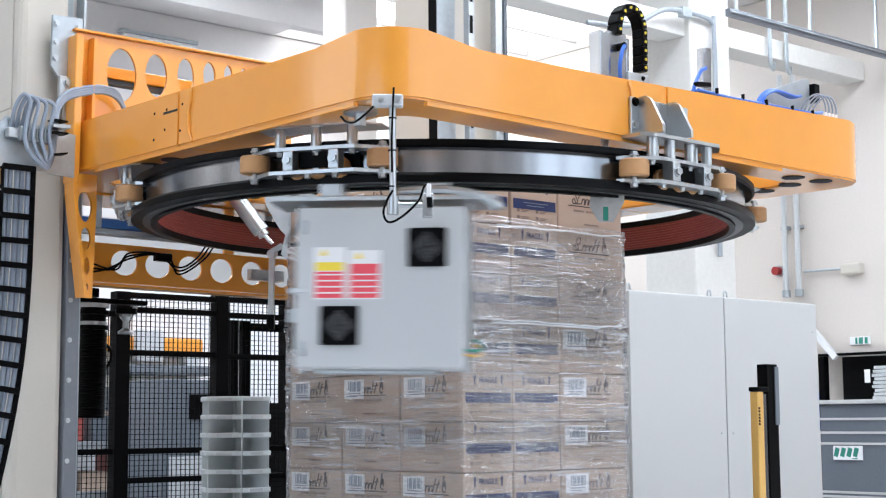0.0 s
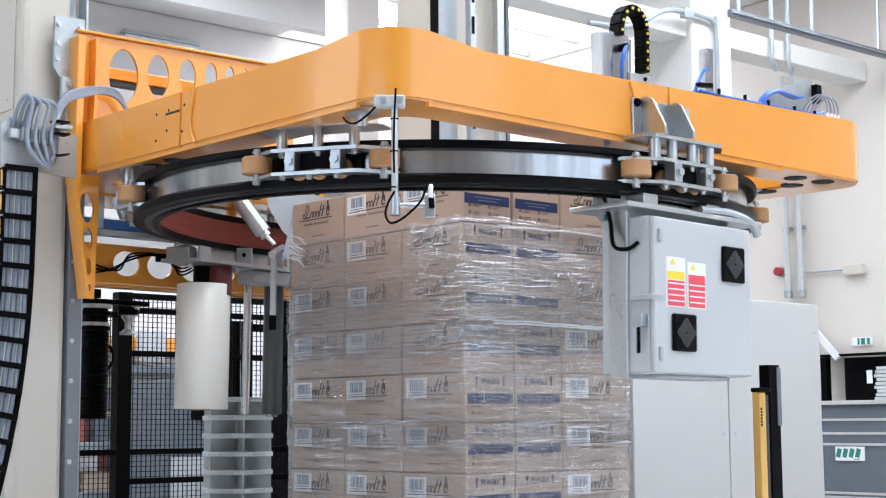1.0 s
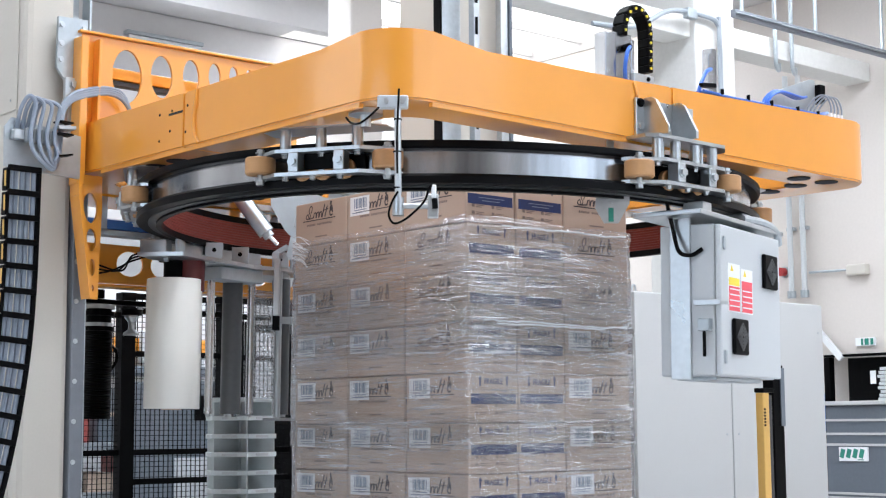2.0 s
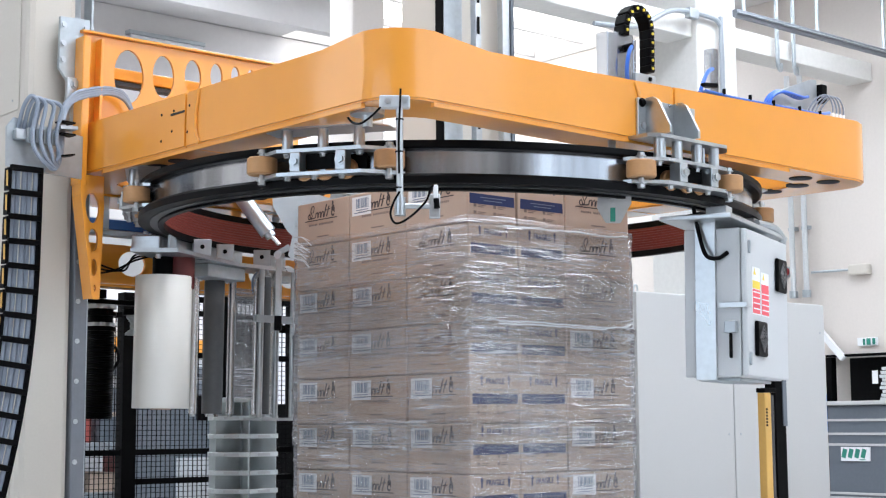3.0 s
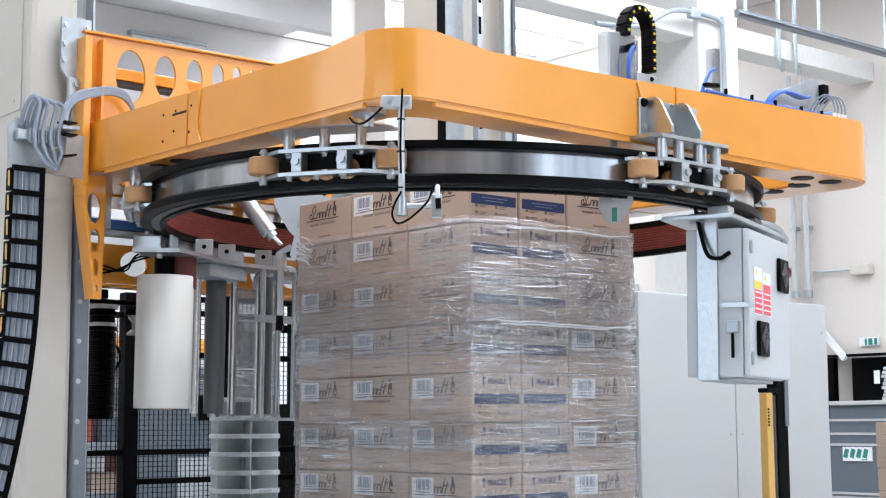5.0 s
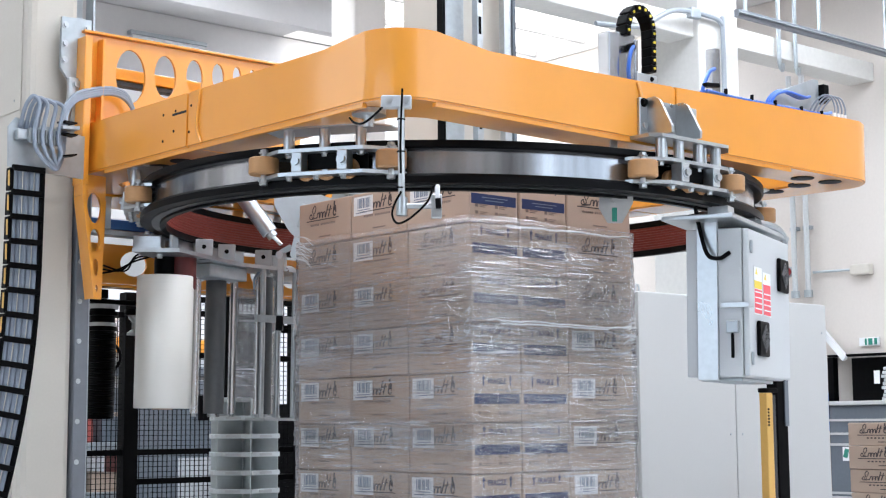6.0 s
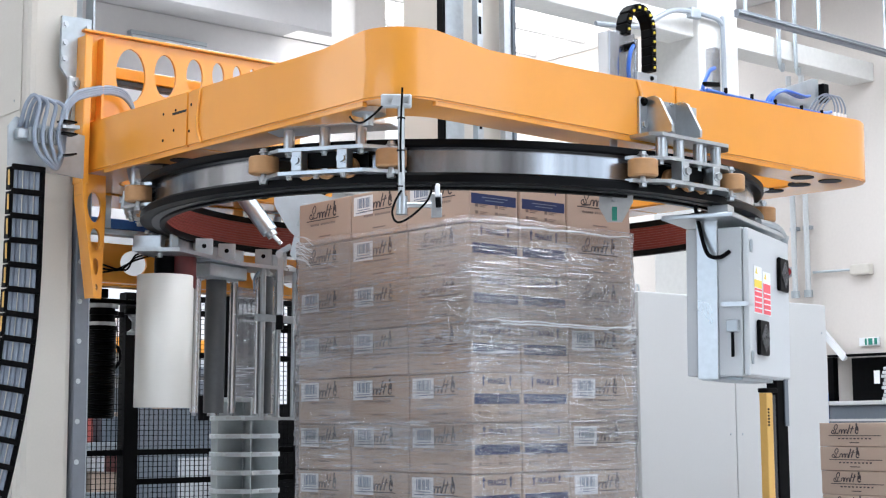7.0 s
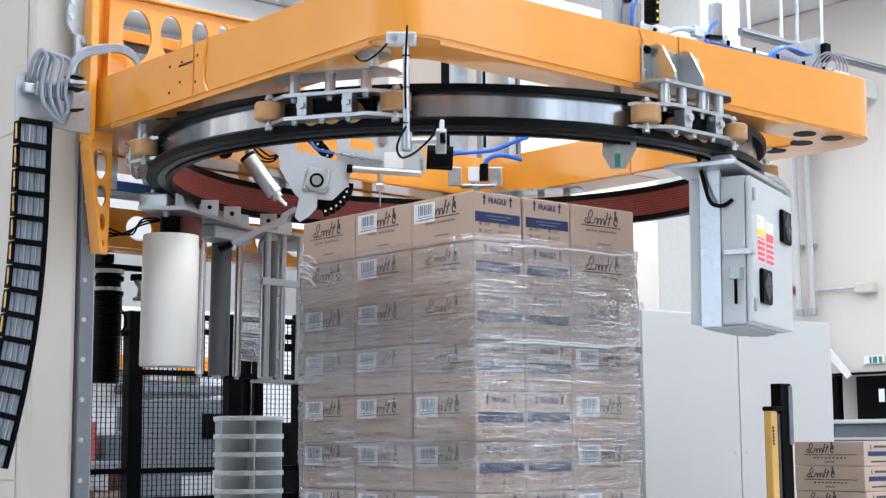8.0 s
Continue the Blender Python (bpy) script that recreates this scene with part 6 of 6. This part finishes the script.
# ---- far right of the hall ----
def crate_cabinet():
    ob = thing("slate_cabinet", "slate grey display cabinet with white edge lines and a small sign", "cabinet")
    part("body", box((5.52, 1.2, 0), (6.4, 2.505, 1.522), 0.005), CRATE, ob)
    part("top_edge", box((5.49, 1.18, 1.524), (6.42, 2.512, 1.552), 0.004), WHITE, ob, "white top edge")
    for z in (1.414, 1.321, 1.247, 0.918, 0.888):
        part("edge_line", box((5.512, 1.2, z), (5.5195, 2.503, z + 0.016), 0.001), WHITE, ob, "white edge line")
    sg = part("sign", box((5.508, 2.17, 1.145), (5.5195, 2.40, 1.24), 0.001), PAPER, ob, "pale sign with a green wordmark")
    for k in range(4):
        y = 2.385 - k * 0.051
        bm = slab((5.507, y - 0.005, 1.167), (5.507, y - 0.022, 1.226), 0.034, 0.001, None, (1, 0, 0))
        part("wordmark_shape", bm, GREEN, sg, "green wordmark shape")
    part("small_text_bar", slab((5.507, 2.25, 1.155), (5.507, 2.205, 1.155), 0.006, 0.001, None, (1, 0, 0)), GREEN, sg)
    pile = thing("panel_pile", "pile of pale grey panels on the slate cabinet", "panels")
    for k in range(9):
        part("panel", box((5.7, 1.3, 1.553 + 0.026 * k), (6.3, 2.20 - 0.01 * (k % 3), 1.575 + 0.026 * k), 0.003), CABINET, pile)
    part("tag", box((5.69, 2.205, 1.67), (5.695, 2.25, 1.76), 0.001), PAPER, pile)


crate_cabinet()


def east_side():
    ob = thing("doorway", "dark open roller door in the cream wall", "doorway")
    # room added behind the opening, its walls coloured dark as shade
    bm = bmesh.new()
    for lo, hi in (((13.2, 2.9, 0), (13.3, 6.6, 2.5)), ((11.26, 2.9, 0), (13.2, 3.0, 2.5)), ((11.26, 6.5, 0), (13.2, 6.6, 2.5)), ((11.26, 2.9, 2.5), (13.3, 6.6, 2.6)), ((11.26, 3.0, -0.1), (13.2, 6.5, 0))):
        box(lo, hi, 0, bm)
    part("back_room", bm, RECESS_SHADE, ob, "added back room coloured near black for its shade")
    part("lintel", box((10.9, 3.1, 2.122), (10.99, 6.31, 2.15), 0.004), BLACK, ob)
    part("jamb", box((10.9, 6.232, 0), (10.99, 6.31, 2.12), 0.004), BLACK, ob)
    part("blue_strip", box((10.85, 6.315, 1.3), (10.99, 6.38, 1.72), 0.004), BLUEPAINT, ob)
    ex = thing("exit_sign", "small green and white exit sign on the wall", "exit sign")
    part("sign_plate", box((10.97, 5.68, 2.235), (10.995, 5.93, 2.325), 0.002), PAPER, ex)
    for y, w in ((5.70, 0.035), (5.76, 0.05), (5.83, 0.025)):
        part("green_field", box((10.963, y, 2.245), (10.969, y + w, 2.315), 0.001), GREEN, ex)
    for y in (6.73, 6.55):
        pp = thing("wall_pipe", "slim grey conduit fixed down the wall", "pipe", group="wall conduits")
        part("tube", rod((10.93, y, 2.85), (10.93, y, 5.42), 0.032, seg=14), mat("pipe_grey", (0.55, 0.57, 0.58), 0.45), pp, smooth=True)
        part("collar", rod((10.93, y, 2.82), (10.93, y, 2.9), 0.05, seg=14), PLATE, pp)
        part("clip", box((10.93, y - 0.05, 3.6), (10.995, y + 0.05, 3.64)), PLATE, pp)
    al = thing("alarm_button", "round red alarm beacon on the wall", "alarm")
    part("lens", rod((10.99, 6.86, 3.135), (10.90, 6.86, 3.135), 0.05, seg=20), REDPAINT, al, smooth=True)
    part("base", rod((10.995, 6.86, 3.135), (10.97, 6.86, 3.135), 0.065, seg=20), PLATE, al)
    em = thing("emergency_lamp", "pale emergency lamp with a conduit on the wall", "lamp")
    part("housing", box((10.9, 5.72, 3.02), (10.995, 5.98, 3.14), 0.02), CREAM, em)
    part("conduit", rod((10.96, 5.98, 3.09), (10.96, 6.5, 3.10), 0.014, seg=10), PLATE, em)
    # white bar and plate added in place of a slanting streak of light
    stt = thing("white_strut", "white slanting bar standing in for a bright streak before the cream wall", "strut")
    part("bar", slab((10.9, 6.56, 2.64), (10.9, 6.07, 2.10), 0.068, 0.05, None, (1, 0, 0)), PAPER, stt)
    part("streak_bar_plate", box((10.93, 6.46, 2.5), (10.995, 6.6, 2.7), 0.004), PAPER, stt)
    tr = thing("cable_tray", "grey steel cable tray along the beam", "cable tray")
    part("tray", box((8.06, 5.17, 5.31), (10.99, 5.23, 5.385), 0.004), GUIDE, tr, "blue-grey steel tray")
    part("lip", box((8.06, 5.145, 5.34), (10.99, 5.168, 5.352)), PLATE, tr)
    for x in (8.2, 9.4, 10.6):
        part("hanger", rod((x, 5.2, 5.386), (x, 5.2, 6.4), 0.02, seg=8), PLATE, tr)
    cd = thing("beam_conduit", "bent grey conduit clipped to the column and beam", "pipe")
    part("tube", hose([(6.5, 5.59, 5.06), (7.0, 5.50, 5.1), (7.5, 5.5, 5.34), (8.05, 5.5, 5.37), (8.2, 5.5, 5.32), (8.22, 5.5, 5.2), (8.22, 5.5, 3.0)], 0.025), mat("conduit_grey", (0.3, 0.33, 0.36), 0.4), cd, smooth=True)
    part("junction_box", box((7.72, 5.47, 5.31), (7.86, 5.54, 5.41), 0.006), PLATE, cd)
    dp = thing("drop_conduit", "grey conduits dropping from the tray past the beam", "pipe")
    for k in (0, 0.28):
        part("tube", hose([(9.2 + k, 5.56, 6.38), (9.2 + k, 5.56, 5.6), (9.2 + k, 5.56, 5.2), (9.22 + k, 5.57, 5.08), (9.30 + k, 5.6, 5.04), (9.36 + k, 5.64, 5.12)], 0.022), PLATE, dp, smooth=True)


east_side()


def ceiling_gear():
    fx = thing("ceiling_lamp", "long grey lamp fitting high on the white wall", "lamp")
    part("housing", box((5.17, 11.9, 6.05), (6.22, 12.01, 6.10), 0.008), PLATE, fx)
    part("tube", rod((5.2, 11.93, 6.03), (6.19, 11.93, 6.03), 0.02, seg=12), PAPER, fx, smooth=True)


ceiling_gear()


def motions():
    rise = [(0.0, 0), (6.8, 0), (6.9, 0.0005), (7.0, 0.003), (7.1, 0.009), (7.2, 0.020), (7.3, 0.036), (7.4, 0.055), (7.5, 0.076), (7.6, 0.101), (7.7, 0.129),
            (7.8, 0.160), (7.9, 0.194), (8.0, 0.231)]
    turn = [(0.0, -70), (0.25, -48), (0.5, -33), (0.75, -24.5), (1.0, -19), (1.25, -15.2), (1.5, -12), (1.75, -9), (2.0, -6.4), (2.3, -3.6), (2.6, -1.5), (2.9, -0.2), (3.1, 0)]
    for ob in LIFTED:
        x, y, _ = ob.location
        walk(ob, [(t, DROOP @ pose(x, y, z)) for t, z in rise])
    for ob in TURNED:
        walk(ob, [(t, DROOP @ pose(CX, CY, 0, 0, 0, a)) for t, a in turn] + [(t, DROOP @ pose(CX, CY, z)) for t, z in rise[1:]])
    p = CLAMP_ARM.location.copy()
    def swing(z, a):
        return DROOP @ Matrix.Translation((p.x, p.y, p.z + z)) @ Matrix.Rotation(radians(-40), 4, "Z") @ Matrix.Rotation(radians(a), 4, "Y")
    arm = [(t, swing(z, 0)) for t, z in rise if t < 7.65] + [(7.7, swing(0.129, 6)), (7.8, swing(0.160, 22)), (7.9, swing(0.194, 46)), (8.0, swing(0.231, 64))]
    walk(CLAMP_ARM, arm)
    v = (2.745 - 2.257) / 2.2
    walk(STACK, [(t, pose(2.257 + v * (8.0 - t), 0.05, 0)) for t in (0.0, 4.0, 8.0)])


motions()
